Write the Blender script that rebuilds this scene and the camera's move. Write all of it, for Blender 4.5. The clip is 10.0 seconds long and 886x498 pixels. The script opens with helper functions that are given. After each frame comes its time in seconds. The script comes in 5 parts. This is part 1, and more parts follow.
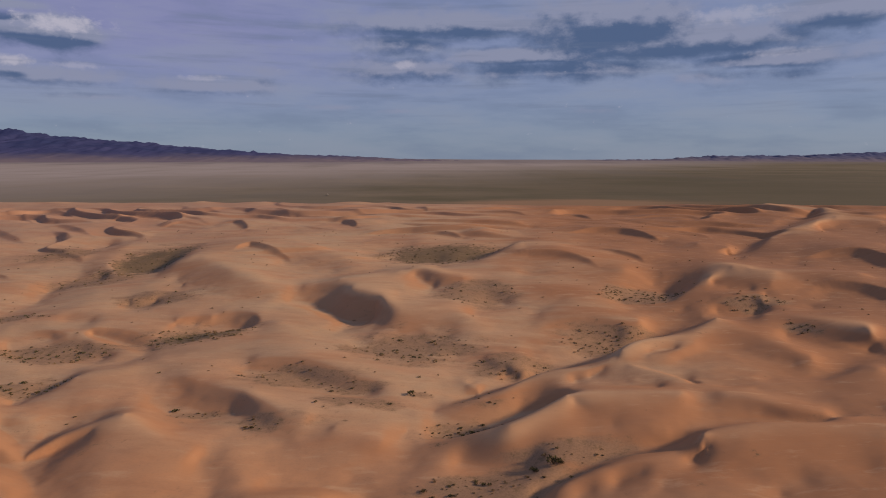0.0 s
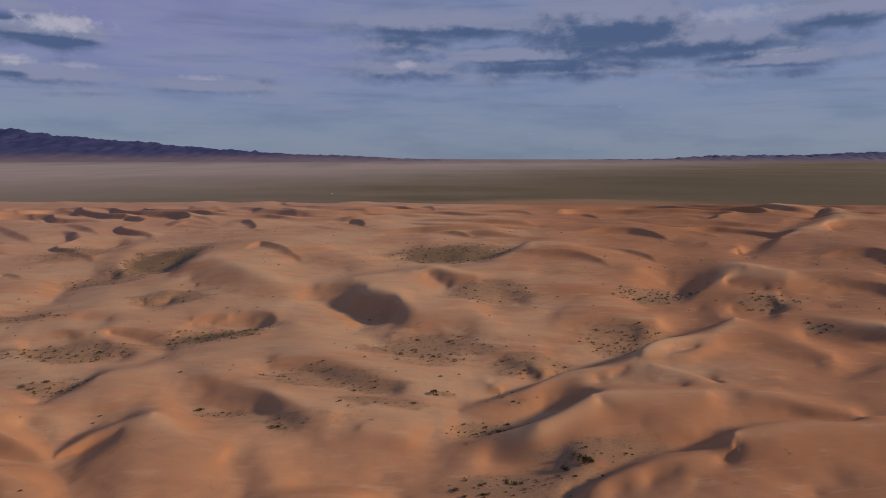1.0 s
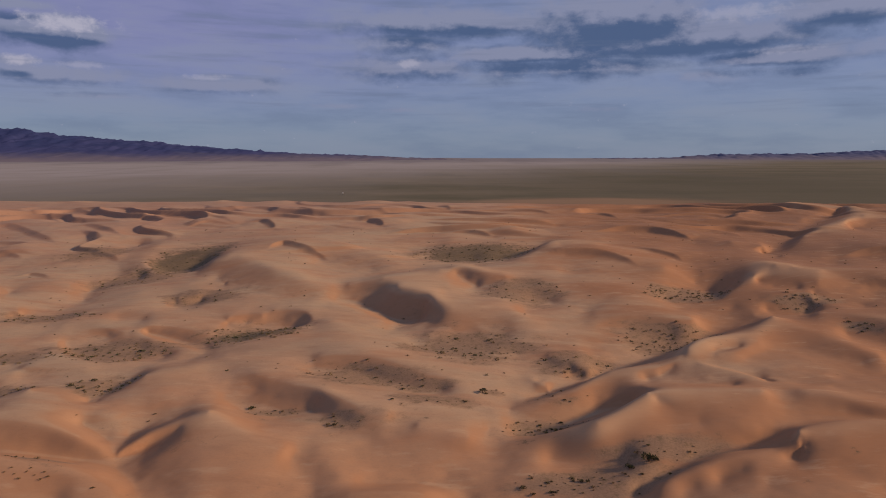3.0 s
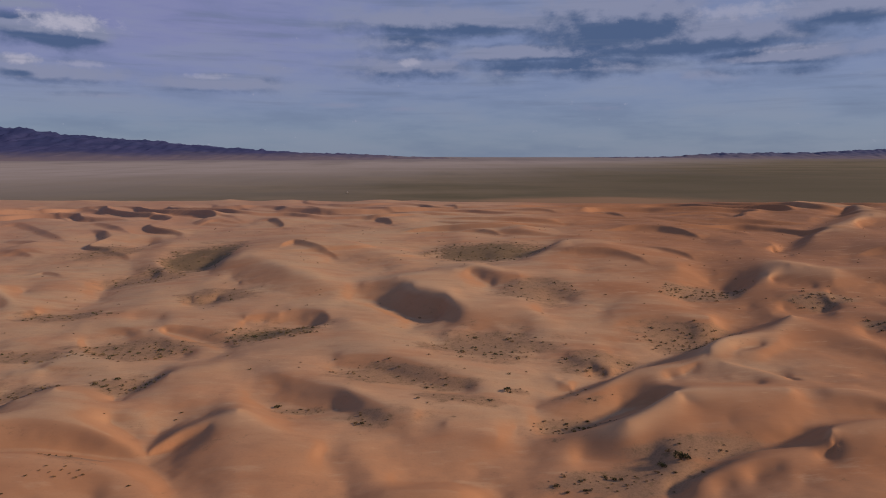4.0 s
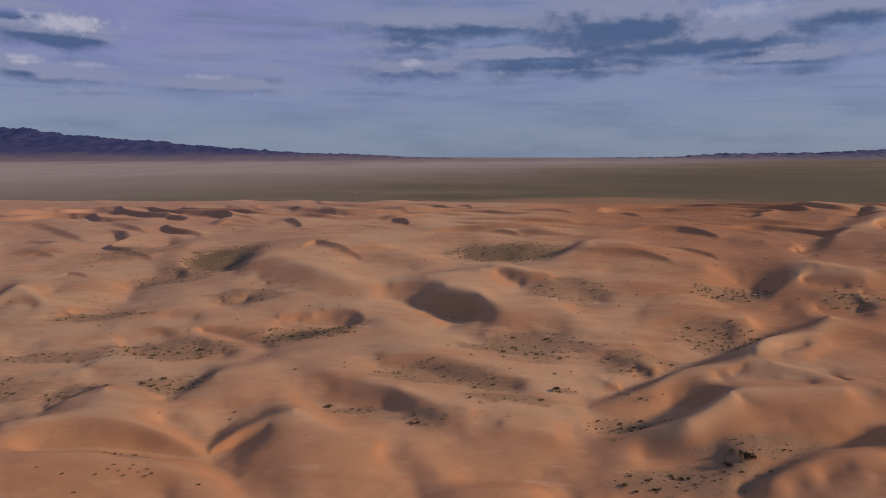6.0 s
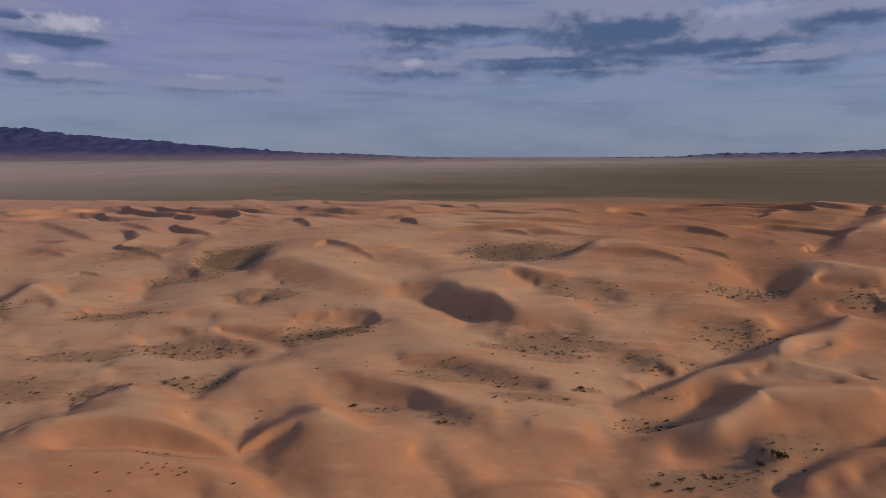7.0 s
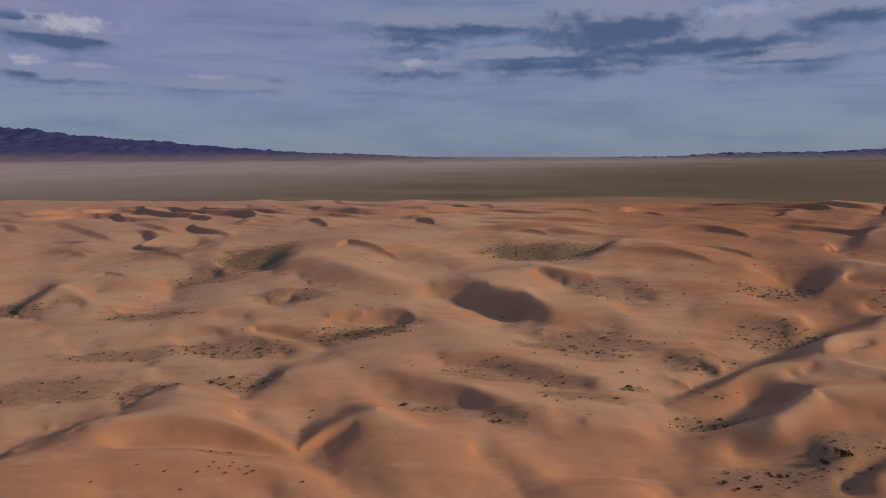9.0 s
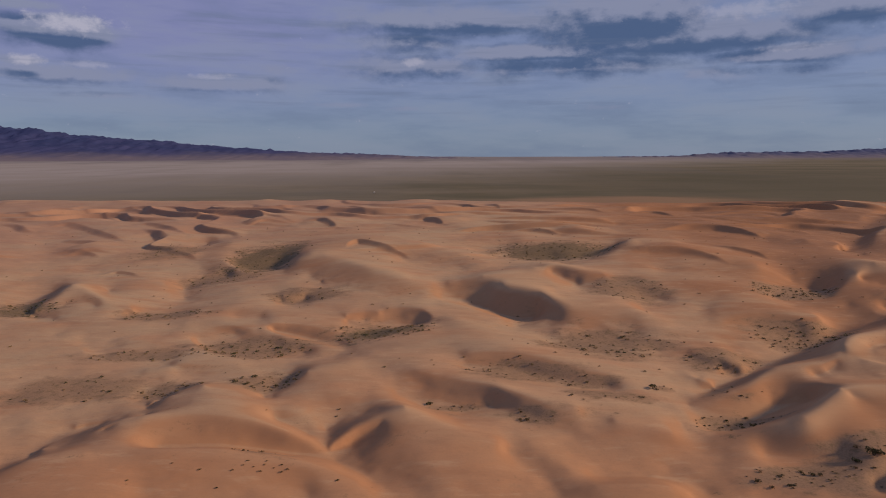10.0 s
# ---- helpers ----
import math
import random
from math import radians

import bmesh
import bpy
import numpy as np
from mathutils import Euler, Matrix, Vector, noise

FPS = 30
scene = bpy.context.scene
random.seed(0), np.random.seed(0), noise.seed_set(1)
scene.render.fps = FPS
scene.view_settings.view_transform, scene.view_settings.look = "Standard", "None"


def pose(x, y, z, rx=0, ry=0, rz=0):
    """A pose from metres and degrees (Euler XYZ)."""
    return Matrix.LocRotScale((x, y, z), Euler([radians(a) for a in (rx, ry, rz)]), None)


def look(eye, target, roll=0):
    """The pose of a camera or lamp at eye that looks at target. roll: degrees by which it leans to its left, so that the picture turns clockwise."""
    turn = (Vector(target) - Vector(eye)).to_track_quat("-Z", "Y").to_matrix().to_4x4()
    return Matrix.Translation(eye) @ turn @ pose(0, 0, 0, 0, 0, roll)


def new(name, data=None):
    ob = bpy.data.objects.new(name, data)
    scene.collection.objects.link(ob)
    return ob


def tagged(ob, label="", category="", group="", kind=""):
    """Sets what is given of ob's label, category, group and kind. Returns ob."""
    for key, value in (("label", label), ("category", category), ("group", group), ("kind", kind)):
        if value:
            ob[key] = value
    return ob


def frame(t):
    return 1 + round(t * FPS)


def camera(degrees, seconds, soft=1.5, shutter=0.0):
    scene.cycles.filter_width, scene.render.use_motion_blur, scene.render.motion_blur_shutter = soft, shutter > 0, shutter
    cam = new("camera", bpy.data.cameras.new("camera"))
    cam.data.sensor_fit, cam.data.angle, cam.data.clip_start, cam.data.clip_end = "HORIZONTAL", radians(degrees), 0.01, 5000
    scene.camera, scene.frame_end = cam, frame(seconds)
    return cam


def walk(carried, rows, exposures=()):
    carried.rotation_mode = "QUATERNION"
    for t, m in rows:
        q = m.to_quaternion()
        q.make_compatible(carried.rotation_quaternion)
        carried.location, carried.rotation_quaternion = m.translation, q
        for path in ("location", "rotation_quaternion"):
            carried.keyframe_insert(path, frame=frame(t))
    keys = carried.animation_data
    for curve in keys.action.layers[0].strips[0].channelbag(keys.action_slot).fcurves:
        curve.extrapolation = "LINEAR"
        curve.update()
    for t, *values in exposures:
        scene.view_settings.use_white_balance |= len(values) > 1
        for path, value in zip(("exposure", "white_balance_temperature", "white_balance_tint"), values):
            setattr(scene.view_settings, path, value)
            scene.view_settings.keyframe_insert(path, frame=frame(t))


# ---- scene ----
cam = camera(70.0, 10.0, soft=1.0)
PATH = [
    (0, (-3.875, 1.016, 44.224), (-3.863, 2.997, 43.947), 0.1),
    (0.5, (-5.97, 0.883, 44.227), (-5.96, 2.864, 43.95), 0.1),
    (1, (-8.051, 0.767, 44.232), (-8.042, 2.748, 43.954), 0.1),
    (1.5, (-10.158, 0.657, 44.24), (-10.152, 2.637, 43.961), 0.1),
    (2, (-12.304, 0.553, 44.253), (-12.301, 2.533, 43.973), 0.0),
    (2.5, (-14.477, 0.441, 44.271), (-14.477, 2.421, 43.991), 0.0),
    (4, (-21.17, 0.015, 44.368), (-21.175, 1.995, 44.084), -0.0),
    (4.5, (-23.416, -0.116, 44.378), (-23.423, 1.863, 44.094), -0.0),
    (5, (-25.694, -0.228, 44.389), (-25.702, 1.752, 44.105), -0.0),
    (5.5, (-27.98, -0.332, 44.398), (-27.989, 1.648, 44.115), -0.0),
    (7, (-34.782, -0.672, 44.417), (-34.795, 1.308, 44.133), -0.0),
    (7.5, (-37.019, -0.793, 44.419), (-37.033, 1.187, 44.134), -0.0),
    (8, (-39.255, -0.902, 44.417), (-39.27, 1.078, 44.132), -0.1),
    (8.5, (-41.511, -1.019, 44.413), (-41.527, 0.961, 44.129), -0.1),
    (9, (-43.812, -1.157, 44.413), (-43.829, 0.822, 44.129), -0.1),
    (9.5, (-46.147, -1.318, 44.413), (-46.164, 0.662, 44.129), -0.1),
    (10, (-48.519, -1.504, 44.415), (-48.536, 0.475, 44.13), -0.1),
]
# the camera's own small drifts of brightness and tint: seconds, stops, kelvin, tint
DRIFT = [
    (0.0, 0.06, 6700, 9), (0.5, -0.02, 6550, 10), (1.0, -0.04, 6480, 10), (2.0, -0.03, 6500, 11), (4.0, -0.03, 6480, 10),
    (5.0, 0.03, 6250, 14), (5.5, 0.04, 6300, 12), (7.0, -0.03, 6500, 10), (7.5, 0.02, 6500, 15), (8.0, 0.10, 6750, 10),
    (8.5, 0.02, 6600, 10), (9.0, -0.04, 6500, 9), (9.5, 0.06, 6450, 10), (10.0, -0.03, 6480, 9),
]
walk(cam, [(t, look(eye, target, roll)) for t, eye, target, roll in PATH], DRIFT)

# ---- sky, sun, exposure ----
SUN_AZ, SUN_EL = 93.0, 22.0      # degrees from north (y) to the east, and above the ground


def node_kit(tree):
    """Short forms for building a node tree."""
    def put(kind, **sets):
        n = tree.nodes.new("ShaderNode" + kind)
        for key, value in sets.items():
            if key in n.inputs:
                n.inputs[key].default_value = value
            else:
                setattr(n, key, value)
        return n

    def calc(op, a, b=0.0, c=0.0, clamp=False):
        n = tree.nodes.new("ShaderNodeMath")
        n.operation, n.use_clamp = op, clamp
        for i, value in enumerate((a, b, c)):
            if isinstance(value, (int, float)):
                n.inputs[i].default_value = value
            else:
                tree.links.new(value, n.inputs[i])
        return n.outputs[0]

    def mix(fac, a, b, kind="MIX"):
        n = tree.nodes.new("ShaderNodeMix")
        n.data_type, n.blend_type = "RGBA", kind
        for i, value in ((0, fac), (6, a), (7, b)):
            if isinstance(value, (int, float)):
                n.inputs[i].default_value = value
            elif isinstance(value, tuple):
                n.inputs[i].default_value = (*value, 1)
            else:
                tree.links.new(value, n.inputs[i])
        return n.outputs[2]

    def step(value, low, high, out0=0.0, out1=1.0):
        n = tree.nodes.new("ShaderNodeMapRange")
        n.interpolation_type = "SMOOTHSTEP"
        tree.links.new(value, n.inputs[0])
        for i, v in ((1, low), (2, high), (3, out0), (4, out1)):
            n.inputs[i].default_value = v
        return n.outputs[0]

    return put, calc, mix, step, tree.links.new


def build_sky():
    world = bpy.data.worlds.new("sky")
    world.use_nodes = True
    tree = world.node_tree
    tree.nodes.clear()
    put, calc, mix, step, link = node_kit(tree)
    geo = put("TexCoord")
    way = put("SeparateXYZ")
    link(geo.outputs["Generated"], way.inputs[0])
    x, y, z = way.outputs
    az = calc("MULTIPLY", calc("ARCTAN2", x, y), 57.2958)
    el = calc("MULTIPLY", calc("ARCSINE", z), 57.2958)
    clear = put("TexSky", sky_type="NISHITA", sun_disc=False, sun_elevation=radians(SUN_EL), sun_rotation=radians(SUN_AZ),
                altitude=1400.0, air_density=1.0, dust_density=2.0, ozone_density=1.5)
    # a thin veil of high cloud over the clear sky
    veil_low = mix(step(el, 0.0, 9.0), (0.202, 0.262, 0.392), (0.220, 0.268, 0.475))
    veil = mix(step(el, 13.0, 38.0), veil_low, (0.37, 0.31, 0.265))
    scaled = put("VectorMath", operation="SCALE")
    link(clear.outputs[0], scaled.inputs[0])
    scaled.inputs[3].default_value = 0.10
    base = mix(0.86, scaled.outputs[0], veil)
    # a lavender tint high in the west part of the view
    violet = calc("MULTIPLY", step(az, 8.0, -24.0), step(el, 2.0, 11.0))
    base = mix(calc("MULTIPLY", violet, 0.65), base, (0.255, 0.250, 0.485))
    def noise_at(up, fa, fe, scale, detail, rough_):
        """Cloud texture, drawn out along the horizon; up: degrees by which it is read higher."""
        where = put("CombineXYZ")
        link(calc("MULTIPLY", az, fa), where.inputs[0])
        link(calc("MULTIPLY", calc("ADD", el, up), fe), where.inputs[1])
        n = put("TexNoise", Scale=scale, Detail=detail, Roughness=rough_)
        link(where.outputs[0], n.inputs["Vector"])
        return n.outputs[0]

    def cover_at(up):
        """How much cloud stands in a direction: soft ovals, broken up by noise."""
        total = None
        for a0, e0, wa, we, weight in CLOUD_BANKS:
            da = calc("MULTIPLY", calc("SUBTRACT", az, a0), 1 / wa)
            de = calc("MULTIPLY", calc("SUBTRACT", el, e0 - up), 1 / we)
            r = calc("ADD", calc("MULTIPLY", da, da), calc("MULTIPLY", de, de))
            one = calc("MULTIPLY", calc("EXPONENT", calc("MULTIPLY", r, -0.5)), weight)
            total = one if total is None else calc("MAXIMUM", total, one)
        total = calc("MAXIMUM", total, calc("MULTIPLY", step(el, 15.0, 30.0), 0.6))
        lumps = calc("MULTIPLY", calc("SUBTRACT", noise_at(up, 0.24, 0.40, 1.2, 8.0, 0.62), 0.5), 1.3)
        return calc("ADD", total, lumps)

    broad = noise_at(0.0, 0.07, 0.34, 1.2, 5.0, 0.55)
    base = mix(calc("MULTIPLY", step(broad, 0.42, 0.66), 0.35), base, (0.30, 0.335, 0.43))
    base = mix(calc("MULTIPLY", step(broad, 0.52, 0.32), 0.35), base, (0.145, 0.195, 0.315))
    body, above = cover_at(0.0), cover_at(0.9)
    thick = step(body, 0.08, 0.70)
    # a cloud is pale where little of it stands above, slate blue underneath
    shade = step(calc("ADD", calc("MULTIPLY", above, 0.75), calc("MULTIPLY", calc("SUBTRACT", above, body), 0.9)), 0.0, 0.74)
    cloud = mix(shade, (0.270, 0.295, 0.430), (0.070, 0.118, 0.240))
    sky = mix(calc("MULTIPLY", thick, 0.90), base, cloud)
    # sunlit heads
    billow = noise_at(0.0, 0.62, 0.80, 1.7, 8.0, 0.60)
    for a0, e0, wa, we, weight in CLOUD_HEADS:
        da = calc("MULTIPLY", calc("SUBTRACT", az, a0), 1 / wa)
        de = calc("MULTIPLY", calc("SUBTRACT", el, e0), 1 / we)
        r = calc("EXPONENT", calc("MULTIPLY", calc("ADD", calc("MULTIPLY", da, da), calc("MULTIPLY", de, de)), -1.0))
        lit = step(calc("ADD", r, calc("MULTIPLY", calc("SUBTRACT", billow, 0.5), 1.9)), 0.30, 1.05)
        sky = mix(calc("MULTIPLY", lit, weight * 0.85), sky, (0.47, 0.46, 0.58))
    wisp = noise_at(0.0, 0.05, 0.75, 1.6, 6.0, 0.6)
    streak = calc("MULTIPLY", step(wisp, 0.50, 0.70), calc("MULTIPLY", step(el, 1.0, 5.0), 0.36))
    sky = mix(streak, sky, (0.16, 0.20, 0.31))
    glow = put("Background")
    link(sky, glow.inputs[0])
    glow.inputs[1].default_value = 0.88
    out = put("OutputWorld")
    link(glow.outputs[0], out.inputs[0])
    scene.world = world


# banks of cloud: azimuth, elevation, half widths in degrees, weight
CLOUD_BANKS = [
    (-31.0, 9.45, 2.7, 0.75, 1.5),
    (-33.2, 11.1, 1.9, 0.3, 0.9),
    (-30.8, 6.4, 4.2, 0.6, 0.72),
    (-33.2, 7.1, 1.4, 0.3, 0.7),
    (-19.6, 6.1, 4.6, 0.5, 0.72),
    (-27.2, 4.9, 2.4, 0.2, 0.4),
    (-15.0, 7.5, 2.6, 0.3, 0.35),
    (-11.2, 9.4, 2.9, 0.3, 0.35),
    (0.6, 11.5, 7.3, 0.9, 0.95),
    (-3.6, 9.9, 3.2, 0.8, 0.75),
    (-2.4, 7.9, 6.4, 0.9, 0.62),
    (14.5, 11.3, 5.8, 1.5, 1.05),
    (19.9, 9.6, 7.4, 1.0, 1.1),
    (7.9, 8.9, 6.6, 0.6, 0.9),
    (10.8, 7.8, 7.9, 0.7, 0.75),
    (26.4, 7.9, 4.4, 0.5, 0.9),
    (25.7, 9.8, 2.3, 1.0, 0.8),
    (30.9, 10.8, 3.1, 0.9, 0.95),
    (31.6, 8.3, 2.4, 0.7, 0.45),
    (23.9, 6.8, 4.4, 0.5, 0.5),
    (-9.4, 4.6, 2.5, 0.2, 0.4),
    (-3.7, 4.3, 1.7, 0.2, 0.4),
    (13.8, 4.3, 1.9, 0.2, 0.35),
    (-7.4, 7.3, 3.0, 0.4, 0.4),
]
CLOUD_HEADS = [
    (-29.9, 10.05, 3.3, 0.8, 1.2),
    (-33.0, 7.3, 1.3, 0.5, 1.0),
    (-3.2, 8.2, 1.2, 0.5, 0.7),
    (24.0, 11.4, 4.7, 0.7, 0.5),
    (-20.2, 6.7, 2.2, 0.3, 0.55),
    (27.8, 8.4, 2.6, 0.4, 0.4),
    (-29.0, 7.2, 1.6, 0.35, 0.5),
]
build_sky()
sun = new("sun", bpy.data.lights.new("sun", "SUN"))
sun.data.energy, sun.data.angle, sun.data.color = 4.0, radians(5.0), (1.0, 0.70, 0.46)
sun.matrix_world = look((math.sin(radians(SUN_AZ)) * 900, math.cos(radians(SUN_AZ)) * 900, math.tan(radians(SUN_EL)) * 900), (0, 0, 0))

# ---- materials ----
def material(name):
    m = bpy.data.materials.new(name)
    m.use_nodes = True
    tree = m.node_tree
    tree.nodes.clear()
    kit = node_kit(tree)
    out, skin = kit[0]("OutputMaterial"), kit[0]("BsdfPrincipled")
    kit[4](skin.outputs[0], out.inputs[0])
    skin.inputs["Specular IOR Level"].default_value = 0.15
    return m, skin, kit


def spread(put, link, scale, detail=5.0, rough=0.55, stretch=(1, 1, 1), turn=0.0):
    """A noise over the place in metres: the size of its patches is 1 / scale."""
    at, mapping, noise_node = put("NewGeometry"), put("Mapping"), put("TexNoise", Scale=scale, Detail=detail, Roughness=rough)
    mapping.inputs["Scale"].default_value, mapping.inputs["Rotation"].default_value = stretch, (0, 0, turn)
    link(at.outputs["Position"], mapping.inputs[0])
    link(mapping.outputs[0], noise_node.inputs["Vector"])
    return noise_node.outputs[0]


def sand_material():
    m, skin, (put, calc, mix, step, link) = material("dune sand")
    broad = spread(put, link, 0.022, 3.0, 0.5, (1, 1, 0.2))
    drift = spread(put, link, 0.09, 5.0, 0.6, (0.5, 1.6, 1), 0.35)
    grain = spread(put, link, 2.2, 6.0, 0.7)
    colour = mix(step(broad, 0.36, 0.64), (0.480, 0.342, 0.222), (0.440, 0.276, 0.172))
    russet = spread(put, link, 0.055, 5.0, 0.6, (0.6, 1.5, 1), 0.5)
    colour = mix(calc("MULTIPLY", step(russet, 0.46, 0.68), 0.62), colour, (0.425, 0.215, 0.120))
    colour = mix(calc("MULTIPLY", step(drift, 0.40, 0.72), 0.6), colour, (0.53, 0.325, 0.20))
    # redder sand in the south; its darker tone stands in for dimmer near slopes
    at, place = put("NewGeometry"), put("SeparateXYZ")
    link(at.outputs["Position"], place.inputs[0])
    south = step(calc("ADD", place.outputs[1], calc("MULTIPLY", calc("SUBTRACT", broad, 0.5), 60.0)), 108.0, 82.0)
    colour = mix(calc("MULTIPLY", south, 0.6), colour, (0.46, 0.222, 0.112))
    # redder sand in the east, darkened to stand in for shade over it
    east = step(calc("ADD", place.outputs[0], calc("MULTIPLY", calc("SUBTRACT", russet, 0.5), 110.0)), -5.0, 75.0)
    colour = mix(calc("MULTIPLY", east, 0.82), colour, (0.355, 0.170, 0.086))
    # darker again further east, likewise shade put into the colour
    east_shade = step(calc("ADD", place.outputs[0], calc("MULTIPLY", calc("SUBTRACT", drift, 0.5), 120.0)), 40.0, 150.0)
    colour = mix(calc("MULTIPLY", east_shade, 0.68), colour, (0.265, 0.142, 0.088))
    colour = mix(calc("MULTIPLY", step(grain, 0.45, 0.75), 0.34), colour, (0.33, 0.20, 0.125))
    streak = spread(put, link, 0.30, 7.0, 0.68, (0.45, 1.5, 1), 0.4)
    colour = mix(calc("MULTIPLY", step(streak, 0.52, 0.70), 0.30), colour, (0.335, 0.185, 0.112))
    colour = mix(calc("MULTIPLY", step(streak, 0.46, 0.32), 0.35), colour, (0.575, 0.400, 0.255))
    # slopes redder and darker whichever way they face: shading put into the colour
    lie = put("SeparateXYZ")
    link(at.outputs["Normal"], lie.inputs[0])
    sloping = step(calc("ADD", lie.outputs[2], calc("MULTIPLY", calc("SUBTRACT", drift, 0.5), 0.02)), 0.996, 0.962)
    colour = mix(calc("MULTIPLY", sloping, 0.6), colour, (0.420, 0.212, 0.110))
    # far north-west sand dulled and pinker: shade and haze put into the colour
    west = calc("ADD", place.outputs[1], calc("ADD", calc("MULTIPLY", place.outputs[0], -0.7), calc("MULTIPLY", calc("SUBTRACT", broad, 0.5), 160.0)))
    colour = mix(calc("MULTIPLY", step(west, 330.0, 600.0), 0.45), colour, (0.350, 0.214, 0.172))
    # paler high crests: the light on the brinks put into the colour
    crest = put("Attribute", attribute_name="crest")
    pale = calc("ADD", crest.outputs["Fac"], calc("MULTIPLY", calc("SUBTRACT", drift, 0.5), 0.8))
    colour = mix(calc("MULTIPLY", step(pale, 0.3, 0.9), 0.42), colour, (0.59, 0.405, 0.250))
    # blown-out hollows: gravel, grey silt and low dry grass
    flat = put("Attribute", attribute_name="hollow")
    speck = spread(put, link, 0.55, 8.0, 0.75)
    fine = spread(put, link, 3.1, 4.0, 0.7)
    silt = mix(step(fine, 0.4, 0.68), (0.33, 0.212, 0.135), (0.24, 0.160, 0.102))
    silt = mix(calc("MULTIPLY", step(speck, 0.50, 0.64), 0.7), silt, (0.145, 0.108, 0.060))
    blotch = spread(put, link, 0.13, 5.0, 0.6, (0.7, 1.3, 1))
    edge = calc("ADD", flat.outputs["Fac"], calc("ADD", calc("MULTIPLY", calc("SUBTRACT", speck, 0.5), 0.7), calc("MULTIPLY", calc("SUBTRACT", blotch, 0.5), 1.6)))
    colour = mix(calc("MULTIPLY", step(edge, 0.25, 0.75), 0.85), colour, silt)
    # close dry grass in the dampest hollows
    sward = put("Attribute", attribute_name="grass")
    tuft = calc("ADD", sward.outputs["Fac"], calc("ADD", calc("MULTIPLY", calc("SUBTRACT", speck, 0.5), 2.2), calc("MULTIPLY", calc("SUBTRACT", blotch, 0.5), 1.4)))
    colour = mix(calc("MULTIPLY", step(tuft, 0.3, 0.8), 0.8), colour, mix(step(fine, 0.42, 0.6), (0.110, 0.088, 0.048), (0.235, 0.165, 0.100)))
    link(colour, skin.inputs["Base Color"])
    skin.inputs["Roughness"].default_value = 0.9
    ripple = spread(put, link, 1.1, 6.0, 0.6, (0.35, 1.6, 1), 0.5)
    bump = put("Bump", Strength=0.25, Distance=0.12)
    link(ripple, bump.inputs["Height"])
    link(bump.outputs[0], skin.inputs["Normal"])
    return m


def steppe_material():
    m, skin, (put, calc, mix, step, link) = material("gravel steppe")
    band = spread(put, link, 0.0016, 5.0, 0.55, (0.25, 1.5, 0))
    patch = spread(put, link, 0.006, 7.0, 0.62, (0.6, 1, 0))
    fine = spread(put, link, 0.05, 6.0, 0.7, (0.4, 1, 0))
    at, place = put("NewGeometry"), put("SeparateXYZ")
    link(at.outputs["Position"], place.inputs[0])
    x, y, z = place.outputs
    colour = mix(step(patch, 0.35, 0.65), (0.112, 0.102, 0.062), (0.190, 0.160, 0.108))
    colour = mix(calc("MULTIPLY", step(fine, 0.42, 0.7), 0.25), colour, (0.085, 0.072, 0.042))
    # closer scrub in the east
    colour = mix(calc("MULTIPLY", step(calc("ADD", x, calc("MULTIPLY", calc("SUBTRACT", patch, 0.5), 900.0)), -150.0, 600.0), calc("MULTIPLY", step(y, 2400.0, 800.0), 0.75)), colour, (0.088, 0.080, 0.050))
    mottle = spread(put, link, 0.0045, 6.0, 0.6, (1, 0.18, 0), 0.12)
    # pale haze below the hills put into the colour, broad in the west
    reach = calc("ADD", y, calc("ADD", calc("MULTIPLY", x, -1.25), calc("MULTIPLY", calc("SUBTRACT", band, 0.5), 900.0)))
    dust_haze = step(calc("ADD", reach, calc("MULTIPLY", calc("SUBTRACT", mottle, 0.5), 1100.0)), 600.0, 2500.0)
    colour = mix(calc("MULTIPLY", dust_haze, 0.85), colour, mix(step(patch, 0.4, 0.6), (0.395, 0.362, 0.358), (0.345, 0.320, 0.310)))
    colour = mix(calc("MULTIPLY", step(mottle, 0.5, 0.68), 0.22), colour, (0.075, 0.070, 0.052))
    # blown sand along the foot of the dunes
    tongue = calc("ADD", y, calc("MULTIPLY", calc("SUBTRACT", patch, 0.5), -120.0))
    colour = mix(calc("MULTIPLY", step(tongue, 585.0, 555.0), 0.35), colour, (0.40, 0.24, 0.145))
    # a low sand sheet that has run out on to the steppe
    u = calc("MULTIPLY", calc("SUBTRACT", x, 150.0), 1 / 150.0)
    v = calc("MULTIPLY", calc("SUBTRACT", y, 635.0), 1 / 70.0)
    sheet = calc("EXPONENT", calc("MULTIPLY", calc("ADD", calc("MULTIPLY", u, u), calc("MULTIPLY", v, v)), -1.0))
    sheet = step(calc("ADD", sheet, calc("MULTIPLY", calc("SUBTRACT", patch, 0.5), 1.2)), 0.25, 0.8)
    colour = mix(calc("MULTIPLY", sheet, 0.55), colour, (0.38, 0.23, 0.14))
    # violet haze at the western hills' foot, put into the ground colour
    foot_haze = calc("ADD", calc("ADD", y, calc("MULTIPLY", x, -0.2)), calc("MULTIPLY", calc("SUBTRACT", mottle, 0.5), 1500.0))
    colour = mix(calc("MULTIPLY", step(foot_haze, 2500.0, 3500.0), 0.55), colour, (0.150, 0.140, 0.165))
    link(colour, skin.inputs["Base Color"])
    skin.inputs["Roughness"].default_value = 0.95
    return m


